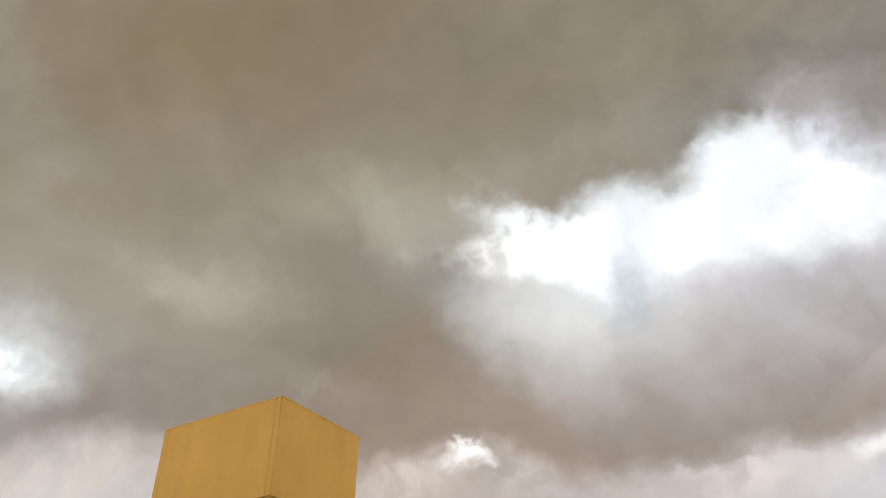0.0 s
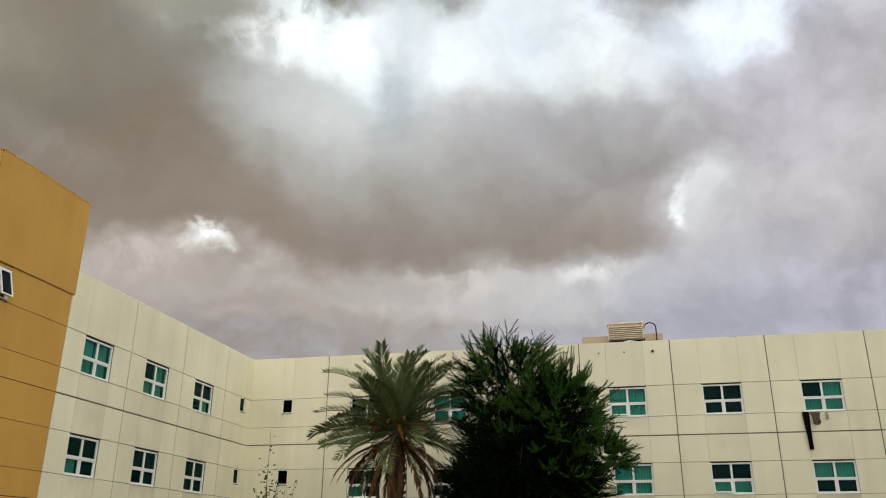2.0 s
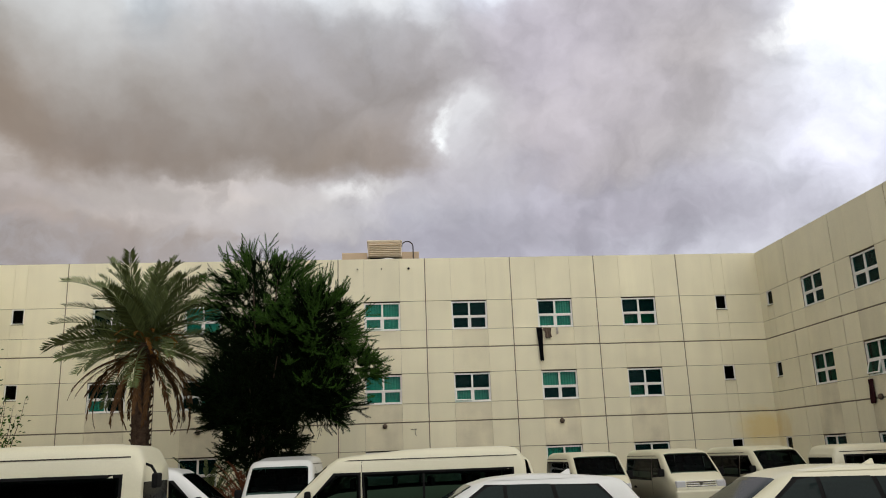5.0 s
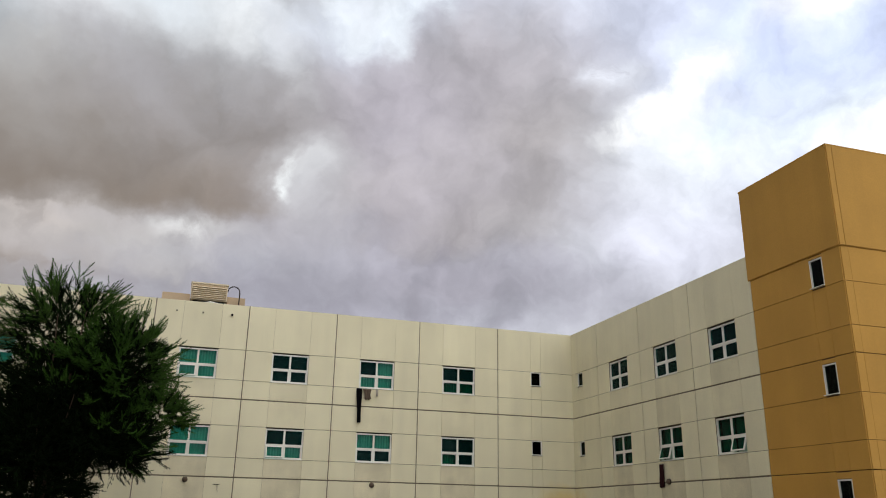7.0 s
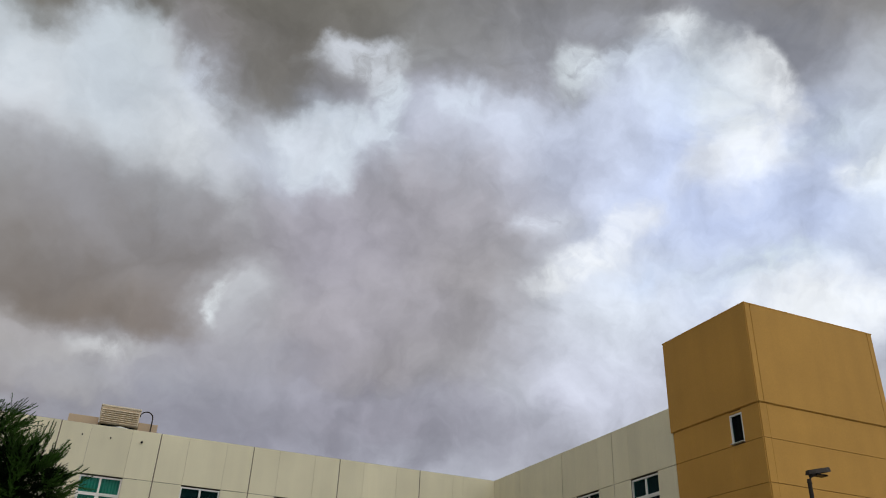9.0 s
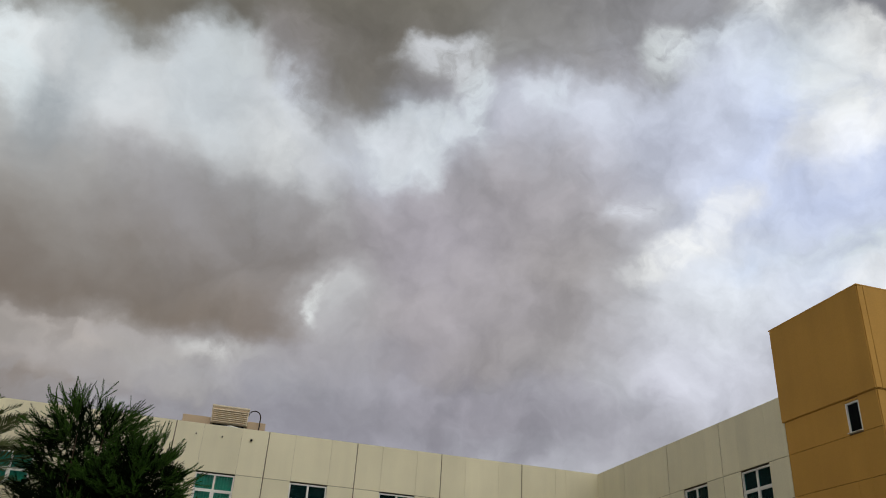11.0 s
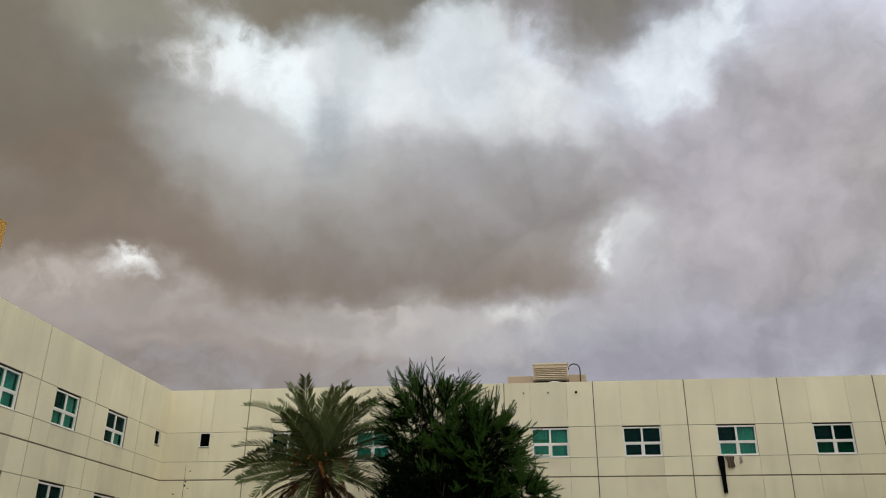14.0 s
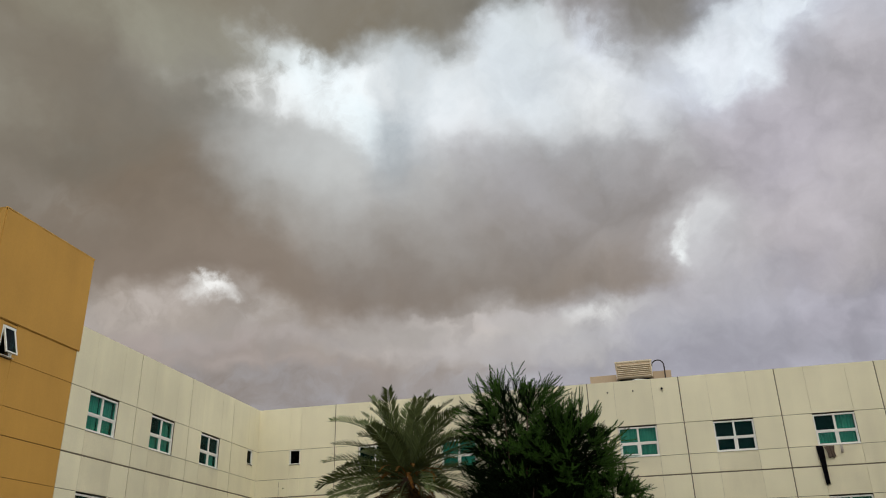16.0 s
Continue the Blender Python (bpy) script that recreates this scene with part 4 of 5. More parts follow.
def van(label, at, turn, length=5.38, width=1.88, height=2.28, group="parked vans", mat=None, rear_mirror=False):
    mat = mat or M_VAN
    L, H = length, height
    if H > 2.1:
        crown = [(1.18, 1.88), (1.45, min(2.06, H - 0.10)), (2.1, H - 0.09), (3.0, H - 0.02), (3.8, H)]
    else:
        crown = [(1.14, 1.80), (1.35, H - 0.09), (1.8, H - 0.03), (2.6, H)]
    prof = [(0, 0.72), (0.04, 0.95), (0.22, 1.08), (0.42, 1.18), *crown, (L - 0.55, H - 0.005), (L - 0.20, H - 0.04), (L - 0.06, H - 0.15), (L, H - 0.38)]
    sh = Shell(L, width, prof, square=0.20, lean=0.075, belt=1.05)
    car = thing("van", label, "van", group, at=at, turn=turn)
    wt = min(H - 0.36, 1.80) if H < 2.15 else H - 0.54
    zd = min(wt, 1.76)
    door, long_side = [(0.84, 1.16), (1.92, 1.10), (1.92, zd), (1.40, zd)], [(2.08, 1.0), (L - 0.34, 1.0), (L - 0.34, wt), (2.04, wt)]
    sh.windows, sh.screen = (door, long_side), (0.50, 1.17, 0.83)
    part("body", sh.body(), mat, car, smooth=True)
    part("lining", sh.body(90, 50, 0.982), M_LINING, car, smooth=True)
    pane = part("windscreen", sh.cover(0.47, 1.20, -1, 0.86, f0b=0.83), M_CARGLASS, car, "dark glass windscreen")
    pane.visible_shadow = False
    part("dashboard", box((L / 2 - 1.25, -width * 0.40, 0.7), (L / 2 - 0.55, width * 0.40, 1.10), 0.05), M_LINING, car)
    for s in (1.75, 2.75, 3.6, 4.45):
        for y in (-0.48, 0.48):
            if s > L - 0.8:
                continue
            bm = bmesh.new()
            add_box(bm, (L / 2 - s - 0.10, y - 0.36, 0.6), (L / 2 - s + 0.06, y + 0.36, 1.32), 0.05)
            for h in (-0.17, 0.17):
                add_box(bm, (L / 2 - s - 0.07, y + h - 0.12, 1.36), (L / 2 - s + 0.03, y + h + 0.12, 1.56), 0.03)
            part("seat", bm, M_SEAT, car)
    for sign in (1, -1):
        for name, ring in (("door_window", door), ("side_window", long_side)):
            pane = part(name, sh.patch(ring, sign, n=16, thick=0.004), M_CARGLASS, car)
            pane.visible_shadow = False
            part("window_band", sh.band(ring, sign, 0.05), M_BLACK, car)
        part("window_divider", sh.patch([(3.38, 1.02), (3.43, 1.02), (3.43, wt - 0.01), (3.38, wt - 0.01)], sign, 0.010, 2, 4), M_BLACK, car)
        part("roof_gutter", sh.patch([(1.6, H - 0.235), (L - 0.2, H - 0.235), (L - 0.2, H - 0.215), (1.7, H - 0.215)], sign, 0.010, 16, 1), M_POLE, car)
        part("door_seam", sh.patch([(2.0, 0.5), (2.012, 0.5), (2.0, H - 0.25), (1.988, H - 0.25)], sign, 0.003, 1, 12, 0.004), M_BLACK, car)
        part("door_handle", sh.patch([(1.72, 0.96), (1.90, 0.96), (1.90, 1.0), (1.72, 1.0)], sign, 0.03, 3, 1, 0.03), mat, car)
        p = sh.side(0.80, 1.22)
        mirror(car, Vector((p.x, p.y * sign, p.z)), sign, mat)
        hl = part("headlight", box((L / 2 - 0.17, min(sign * width * 0.27, sign * width * 0.435), 0.76), (L / 2 + 0.005, max(sign * width * 0.27, sign * width * 0.435), 0.97), 0.03), M_LAMP, car, "clear glass headlight")
    bm = bmesh.new()
    for z in (0.78, 0.85, 0.92):
        add_box(bm, (L / 2 - 0.05, -width * 0.26, z), (L / 2 + 0.012, width * 0.26, z + 0.035), 0.008)
    part("grille", bm, M_CHROME, car, "chrome slatted grille")
    part("badge", add_cylinder(bmesh.new(), (L / 2 + 0.012, 0, 0.885), (1, 0, 0), 0.06, 0.02, 18), M_CHROME, car)
    part("front_bumper", box((L / 2 - 0.25, -width * 0.45, 0.34), (L / 2 + 0.05, width * 0.45, 0.68), 0.06), mat, car)
    bm = bmesh.new()
    for sign in (1, -1):
        a, b = sh.over(0.50, sign * 0.25, 0.02), sh.over(0.58, sign * 0.25 - 0.5, 0.02)
        add_tube(bm, [a, b], 0.008, 6)
    part("wipers", bm, M_BLACK, car)
    rear_end(car, sh, 0.75, rear_mirror)
    wheels(car, sh, 0.33, 1.05, L - 1.25)
    return car


def hatchback(name, label, at, turn, length, width, height, mat, group=""):
    L, H = length, height
    prof = [(0, 0.62), (0.06, 0.80), (0.35, 0.95), (0.85, 1.08), (1.62, H - 0.15), (2.0, H - 0.05), (2.6, H), (3.3, H - 0.015), (L - 0.62, H - 0.09), (L - 0.42, H - 0.15), (L - 0.10, 1.10), (L, 0.80)]
    sh = Shell(L, width, prof, low=0.28, square=0.24, lean=0.26, belt=0.98)
    car = thing(name, label, "car", group, at=at, turn=turn)
    part("body", sh.body(), mat, car, smooth=True)
    part("windscreen", sh.cover(0.90, 1.60, -1, 0.84, f0b=0.76), M_CARPANE, car, "dark glass windscreen")
    part("rear_window", sh.cover(L - 0.40, L - 0.14, -1, 0.72, f0b=0.78), M_CARPANE, car)
    zt = H - 0.16
    for sign in (1, -1):
        part("window_band", sh.patch([(1.12, 1.01), (4.16, 1.13), (3.88, zt - 0.04), (1.84, zt + 0.01)], sign, 0.003, 18, 8), M_BLACK, car)
        part("door_window", sh.patch([(1.22, 1.03), (2.15, 1.03), (2.15, zt), (1.88, zt - 0.03)], sign), M_CARPANE, car)
        part("door_window", sh.patch([(2.22, 1.03), (3.08, 1.05), (3.00, zt - 0.01), (2.22, zt)], sign), M_CARPANE, car)
        part("quarter_window", sh.patch([(3.16, 1.05), (4.08, 1.17), (3.84, zt - 0.07), (3.08, zt - 0.02)], sign), M_CARPANE, car)
        part("window_trim", sh.patch([(1.15, 0.985), (4.15, 1.10), (4.15, 1.12), (1.15, 1.005)], sign, 0.010, 16, 1), M_CHROME, car)
        part("roof_rail", sh.patch([(1.9, H - 0.085), (3.5, H - 0.085), (3.5, H - 0.07), (1.9, H - 0.07)], sign, 0.015, 14, 1), mat, car)
        for s in (1.75, 2.85):
            part("door_handle", sh.patch([(s + 0.2, 0.90), (s + 0.40, 0.90), (s + 0.40, 0.935), (s + 0.2, 0.935)], sign, 0.03, 3, 1, 0.03), mat, car)
        p = sh.side(1.30, 1.05)
        part("mirror", box((p.x - 0.06, min(p.y * sign, p.y * sign + sign * 0.2), 1.0), (p.x + 0.08, max(p.y * sign, p.y * sign + sign * 0.2), 1.17), 0.04), mat, car)
        part("headlight", box((L / 2 - 0.40, min(sign * width * 0.27, sign * width * 0.42), 0.68), (L / 2 - 0.03, max(sign * width * 0.27, sign * width * 0.42), 0.82), 0.04), M_LAMP, car)
        part("tail_lamp", box((-L / 2 + 0.02, min(sign * width * 0.30, sign * width * 0.44), 0.86), (-L / 2 + 0.24, max(sign * width * 0.30, sign * width * 0.44), 1.02), 0.03), M_REDLAMP, car)
    q = sh.over(3.45, 0, 0)
    bm = bmesh.new()
    vs = [bm.verts.new(q + Vector(v)) for v in ((0.12, 0.025, -0.01), (0.12, -0.025, -0.01), (-0.1, -0.02, -0.01), (-0.1, 0.02, -0.01), (-0.09, 0.0, 0.085), (-0.05, 0.0, 0.085))]
    for f in ((0, 1, 5), (1, 2, 4, 5), (2, 3, 4), (3, 0, 5, 4), (3, 2, 1, 0)):
        bm.faces.new([vs[i] for i in f])
    part("aerial_fin", bm, mat, car)
    wheels(car, sh, 0.33, 0.90, L - 0.85)
    return car


van("large cream high-roof van with dark side windows", (-6.72, 14.45, 0), 180, 5.9, 1.92, 2.40, rear_mirror=True)
van("white low-roof van parked behind a high-roof van", (-5.75, 19.3, 0), 0, 5.3, 1.8, 2.02, mat=M_CAR)
van("white high-roof van seen from its front", (-2.66, 24.2, 0), -90, 5.38, 1.9, 2.17, mat=M_CAR)
van("long cream high-roof van with dark side windows", (0.5, 20.0, 0), 180, 5.8, 1.9, 2.21)
for x in (4.15, 7.2, 10.3, 13.45):
    van("cream low-roof van in a row of vans", (x, 28.75, 0), -90, 5.2, 1.88, 1.99)
van("cream boxy van parked close to the side wall", (15.85, 24.9, 0), 0, 4.3, 1.8, 1.95)
van("cream high-roof van near the stair tower", (13.75, 17.95, 0), 180, 5.3, 1.88, 2.12)
van("white low-roof van near the side wall", (-14.0, 22.6, 0), 0, 5.2, 1.8, 1.93, mat=M_CAR)
hatchback("hatchback_car", "white hatchback car with dark windows and roof fin", (2.42, 15.45, 0), 180, 4.8, 1.78, 1.64, M_CAR)
hatchback("estate_car", "cream estate car with dark windows", (6.6, 12.6, 0), 180, 4.7, 1.82, 1.68, M_VAN)

# ---- plants ----


def leaf_mesh(name, quads, mat):
    """One mesh of many small four-cornered leaves."""
    v = np.asarray(quads, dtype=float).reshape(-1, 3)
    me = bpy.data.meshes.new(name)
    me.from_pydata([tuple(p) for p in v], [], [(i, i + 1, i + 2, i + 3) for i in range(0, len(v), 4)])
    me.materials.append(mat)
    return me


def leaflet(base, way, side, length, width):
    """A lance-shaped leaf: base, two shoulders, tip."""
    return [base, base + way * length * 0.45 + side * width, base + way * length, base + way * length * 0.45 - side * width]


def broad_tree(at):
    r = random.Random(11)
    tree = thing("feathery_tree", "dense dark green tree with feathery upright shoots", "tree", at=at)
    bm = bmesh.new()
    add_tube(bm, [(0, 0, -0.1), (0.05, 0, 1.0), (-0.05, 0.05, 2.2), (0.1, 0, 4.2)], [0.26, 0.21, 0.19, 0.12], 10)
    part("trunk", bm, M_BARK, tree)
    # the crown is made of lobes: middle and half sizes
    lobes = [(Vector((0.05, 0.0, 7.75)), Vector((2.1, 1.9, 2.05)), 0.8), (Vector((1.75, -0.3, 6.6)), Vector((1.95, 2.1, 1.85)), 0.9),
             (Vector((0.6, 0.2, 5.5)), Vector((2.6, 2.6, 2.6)), 1.2), (Vector((-0.5, -0.4, 4.1)), Vector((1.6, 1.8, 1.6)), 0.8),
             (Vector((1.75, -0.2, 4.3)), Vector((1.8, 1.9, 1.6)), 0.8), (Vector((3.1, -0.4, 5.1)), Vector((1.3, 1.0, 0.6)), 0.3),
             (Vector((0.1, -0.1, 2.7)), Vector((1.5, 1.4, 1.2)), 0.5)]
    # quads: leaves coloured as shaded; young: the lighter ones coloured as lit
    quads, young = [], []
    for k in range(18):
        mid_lobe, half, _ = lobes[k % 5]
        a = k * 2.4
        tip = mid_lobe + Vector((math.cos(a) * half.x, math.sin(a) * half.y, r.uniform(-0.2, 0.8) * half.z)) * 0.7
        root = Vector((0, 0, r.uniform(1.2, 3.2)))
        mid = root.lerp(tip, 0.5) + Vector((0, 0, r.uniform(-0.5, 0.1)))
        bm = bmesh.new()
        add_tube(bm, [root, mid, tip], [0.09, 0.05, 0.015], 6)
        part("limb", bm, M_BARK, tree)

    def buried(p, skip):
        """Whether a point lies deep inside another lobe."""
        for n, (c, h, _) in enumerate(lobes):
            q = p - c
            if n != skip and Vector((q.x / h.x, q.y / h.y, q.z / h.z)).length < 0.62:
                return True
        return False

    def shoot(start, way, length, leaves, size_leaf, out_of, width=0.02, spread=0.75, lift=0.35):
        """A feather-like shoot: a curved stem with leaves standing off it on both sides."""
        way = way.normalized()
        p = start.copy()
        bend = Vector((r.uniform(-0.3, 0.3), r.uniform(-0.3, 0.3), r.uniform(0.0, lift)))
        side = way.cross(Vector((r.uniform(-1, 1), r.uniform(-1, 1), r.uniform(-1, 1)))).normalized()
        for i in range(leaves):
            d = (way + bend * (i / leaves)).normalized()
            step = length / leaves
            if i % 4 == 0:
                w = d.orthogonal().normalized() * 0.012
                out_of.extend([p - w, p + w, p + d * step * 4.2 + w * 0.8, p + d * step * 4.2 - w * 0.8])
            p = p + d * step
            a = (side * (1 if i % 2 else -1) + Vector((r.gauss(0, 0.35), r.gauss(0, 0.35), r.gauss(0, 0.35)))).normalized()
            lw = (d + a * spread).normalized()
            out_of.extend(leaflet(p, lw, lw.cross(a).normalized().lerp(a, 0.3), size_leaf * r.uniform(0.75, 1.2) * (1 - 0.55 * i / leaves), width))

    for n, (c, half, share) in enumerate(lobes):
        for k in range(int(135 * share)):
            while True:
                q = Vector((r.gauss(0, 1), r.gauss(0, 1), r.gauss(0, 1))).normalized()
                base = c + Vector((q.x * half.x, q.y * half.y, q.z * half.z)) * r.uniform(0.45, 0.70)
                if q.z > -0.8 and not buried(c + Vector((q.x * half.x, q.y * half.y, q.z * half.z)) * 0.9, n):
                    break
            out = (Vector((q.x * 1.15, q.y * 1.15, q.z * 0.8 + 0.12)) + Vector((r.gauss(0, 0.16), r.gauss(0, 0.16), r.gauss(0, 0.14)))).normalized()
            reach = 0.33 * (half.x + half.z) / 2 * r.choice((0.6, 0.8, 0.95, 1.1, 1.4))
            # upper and right-hand sprays take the lit colour, the others the shaded one
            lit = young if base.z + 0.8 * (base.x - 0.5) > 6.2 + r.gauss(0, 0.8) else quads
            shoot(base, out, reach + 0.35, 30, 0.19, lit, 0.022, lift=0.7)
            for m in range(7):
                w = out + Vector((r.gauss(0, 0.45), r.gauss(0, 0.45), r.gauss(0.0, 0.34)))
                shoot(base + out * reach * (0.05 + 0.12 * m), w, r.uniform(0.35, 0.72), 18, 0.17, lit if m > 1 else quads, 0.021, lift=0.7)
    # the body of the crown, its shade put into the near-black leaf colour
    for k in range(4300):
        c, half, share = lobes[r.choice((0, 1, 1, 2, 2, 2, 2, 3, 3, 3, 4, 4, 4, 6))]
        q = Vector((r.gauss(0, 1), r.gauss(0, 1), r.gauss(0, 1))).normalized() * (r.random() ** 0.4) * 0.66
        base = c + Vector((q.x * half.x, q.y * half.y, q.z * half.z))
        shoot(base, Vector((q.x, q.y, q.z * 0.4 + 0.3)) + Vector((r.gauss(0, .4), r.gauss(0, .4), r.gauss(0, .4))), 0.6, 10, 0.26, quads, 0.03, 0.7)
    # low suckers round the foot
    for k in range(70):
        a = r.uniform(0, math.tau)
        base = Vector((math.cos(a) * r.uniform(0.2, 1.2), math.sin(a) * r.uniform(0.2, 1.0), r.uniform(0.9, 2.2)))
        shoot(base, Vector((math.cos(a) * 0.7, math.sin(a) * 0.7, r.uniform(0.2, 1.0))), r.uniform(0.5, 0.9), 24, 0.16, quads)
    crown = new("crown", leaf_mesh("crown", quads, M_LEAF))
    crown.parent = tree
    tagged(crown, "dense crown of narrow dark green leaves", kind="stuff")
    tips = new("outer_sprays", leaf_mesh("outer_sprays", young, M_OLIVELEAF))
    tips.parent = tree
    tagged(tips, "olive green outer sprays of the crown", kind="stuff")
    return tree


def frond_mesh(seed, length, droop, rise, mat, width=0.56, ragged=0.0, pairs=64):
    """A palm frond along its own +x: an arching rib with two rows of leaflets."""
    r = random.Random(seed)
    pts = []
    ang = rise
    p = Vector((0, 0, 0))
    n = 14
    for i in range(n + 1):
        pts.append(p.copy())
        ang -= droop / n * (0.4 + 1.2 * i / n)
        p = p + Vector((math.cos(ang), 0, math.sin(ang))) * (length / n)
    bm = bmesh.new()
    add_tube(bm, pts, [0.03 * (1 - 0.85 * i / n) + 0.004 for i in range(n + 1)], 5)
    for i in range(pairs):
        u = 0.10 + 0.90 * i / pairs
        k = min(int(u * n), n - 1)
        q = pts[k].lerp(pts[k + 1], u * n - k)
        d = (pts[k + 1] - pts[k]).normalized()
        up = Vector((0, 1, 0)).cross(d) * -1
        for sign in (1, -1):
            if r.random() < ragged * 0.5:
                continue
            ln = width * (0.35 + 0.75 * math.sin(math.pi * min(1, 0.12 + u * 0.86)) ** 0.7) * r.uniform(0.8, 1.1)
            w = (d * (0.75 + 1.3 * ragged) + Vector((0, sign, 0)) * r.uniform(0.55, 0.8) + up * r.uniform(0.15, 0.5) + Vector((0, 0, -ragged * r.uniform(0.5, 1.8)))).normalized()
            s = w.cross(up).normalized()
            vs = [bm.verts.new(c) for c in leaflet(q, w, s, ln, 0.026)]
            bm.faces.new(vs)
    return mesh_of(bm, "frond", mat)


def palm(at):
    r = random.Random(5)
    tree = thing("date_palm", "date palm with green crown and hanging dry fronds", "palm tree", at=at)
    top = 6.2
    bm = bmesh.new()
    n = 26
    pts = [(0.06 * math.sin(i * 0.25), 0.03 * math.cos(i * 0.3), -0.1 + (top + 0.3) * i / n) for i in range(n + 1)]
    add_tube(bm, pts, [0.33 - 0.08 * i / n + (0.03 if i % 2 else 0.0) for i in range(n + 1)], 14)
    # stubs of cut fronds up the trunk
    for i in range(150):
        z = 0.2 + (top - 0.2) * i / 150
        a = i * 2.399
        rad = 0.30 - 0.07 * z / top
        c = Vector((math.cos(a) * rad, math.sin(a) * rad, z))
        o = Vector((math.cos(a), math.sin(a), 0.9)).normalized()
        add_tube(bm, [c, c + o * 0.15], [0.055, 0.03], 5)
    part("trunk", bm, M_PALMBARK, tree, "rough brown trunk with cut frond stubs")
    green = [frond_mesh(20 + i, 2.95 + 0.22 * (i % 3), (0.55, 0.9, 1.25, 0.75)[i % 4], 0.0, M_FROND) for i in range(6)]
    dry = [frond_mesh(60 + i, 3.3 + 0.4 * (i % 2), (1.15, 1.4, 0.95)[i % 3], 0.0, M_DRYFROND, 0.40, 0.8, 56) for i in range(5)]
    stalks = [frond_mesh(80 + i, 3.3, (1.7, 2.1, 1.4)[i], 0.0, M_STALK, 0.42, 0.6, 44) for i in range(3)]
    for i in range(58):
        a = i * 2.399 + r.uniform(-0.2, 0.2)
        u = i / 57
        rise = 84 - 98 * u ** 1.05 + r.uniform(-5, 5)
        ob = new("frond", green[i % 6])
        ob.parent = tree
        ob.matrix_basis = pose(math.cos(a) * 0.12, math.sin(a) * 0.12, top + 0.55 - 0.5 * u) @ pose(0, 0, 0, 0, 0, math.degrees(a)) @ pose(0, 0, 0, r.uniform(-60, 60), -rise, 0)
        k = r.uniform(0.9, 1.08)
        ob.scale = (k, k, k)
    for i in range(30):
        a = i * 2.399
        ob = new("dry_frond", dry[i % 5])
        ob.parent = tree
        ob.matrix_basis = pose(math.cos(a) * 0.2, math.sin(a) * 0.2, top - 0.05 - 0.3 * r.random()) @ pose(0, 0, 0, 0, 0, math.degrees(a)) @ pose(0, 0, 0, r.uniform(-20, 20), r.uniform(2, 46), 0)
        k = r.uniform(0.75, 1.0)
        ob.scale = (k, k, k)
    # stripped fruit stalks in the heart of the crown
    for i in range(26):
        a = i * 2.399 + 0.7
        ob = new("fruit_stalk", stalks[i % 3])
        ob.parent = tree
        ob.matrix_basis = pose(math.cos(a) * 0.15, math.sin(a) * 0.15, top + 0.0 + 0.4 * r.random()) @ pose(0, 0, 0, 0, 0, math.degrees(a)) @ pose(0, 0, 0, r.uniform(-20, 20), -r.uniform(-10, 50), 0)
        k = r.uniform(0.34, 0.60)
        ob.scale = (k, k * 1.3, k)
    return tree


def sapling(at):
    r = random.Random(9)
    t = thing("sapling", "thin half-bare sapling with sparse leaves", "sapling", at=at)
    quads = []
    for k in range(18):
        a = r.uniform(0, math.tau)
        h = r.uniform(3.6, 5.6) if k else 7.0
        lean = r.uniform(0.2, 1.15) if k else 0.15
        pts = [Vector((0.05 * math.cos(a), 0.05 * math.sin(a), 0.0))]
        for i in range(1, 7):
            u = i / 6
            pts.append(Vector((math.cos(a) * lean * u ** 0.8 + r.uniform(-.05, .05), math.sin(a) * lean * u ** 0.8 + r.uniform(-.05, .05), h * u)))
        part("stem", add_tube(bmesh.new(), pts, [0.028 * (1 - 0.8 * i / 6) for i in range(7)], 5), M_BARK, t)
        for i in range(70):
            u = r.uniform(0.3, 1.0) if r.random() < 0.35 else r.uniform(0.35, 0.78)
            j = min(int(u * 6), 5)
            p = pts[j].lerp(pts[j + 1], u * 6 - j)
            w = Vector((r.gauss(0, 1), r.gauss(0, 1), r.gauss(0.2, 0.6))).normalized()
            p = p + w * r.uniform(0.0, 0.34)
            quads.extend(leaflet(p, w, w.orthogonal().normalized(), r.uniform(0.09, 0.19), 0.042))
    ob = new("leaves", leaf_mesh("leaves", quads, M_OLIVELEAF))
    ob.parent = t
    return t


def dry_shrub(at, seed, mat, label, height, count=46):
    r = random.Random(seed)
    t = thing("shrub", label, "shrub", "shrubs under the tree", at=at)
    kinds = [frond_mesh(seed * 10 + i, height * (0.8 + 0.15 * i), 0.9, 0.0, mat, 0.22, 0.2, 26) for i in range(3)]
    for i in range(count):
        a = i * 2.399
        ob = new("frond", kinds[i % 3])
        ob.parent = t
        ob.matrix_basis = pose(math.cos(a) * 0.1, math.sin(a) * 0.1, 0.0) @ pose(0, 0, 0, 0, 0, math.degrees(a)) @ pose(0, 0, 0, r.uniform(-20, 20), -r.uniform(35, 85), 0)
    return t


broad_tree((-4.13, 29.0, 0))
palm((-8.45, 30.0, 0))
sapling((-14.9, 33.0, 0))
dry_shrub((-4.15, 27.6, 0), 3, M_RUST, "rust-brown dry palm shrub at the foot of a tree", 2.2)
dry_shrub((-6.0, 29.2, 0), 4, M_FROND, "young green palm shrub beside a tree", 2.9, 26)
dry_shrub((-2.0, 30.5, 0), 6, M_DRYFROND, "dry thin palm shrub beside a wall", 2.0, 22)

# ---- rooftop plant and wall fittings ----


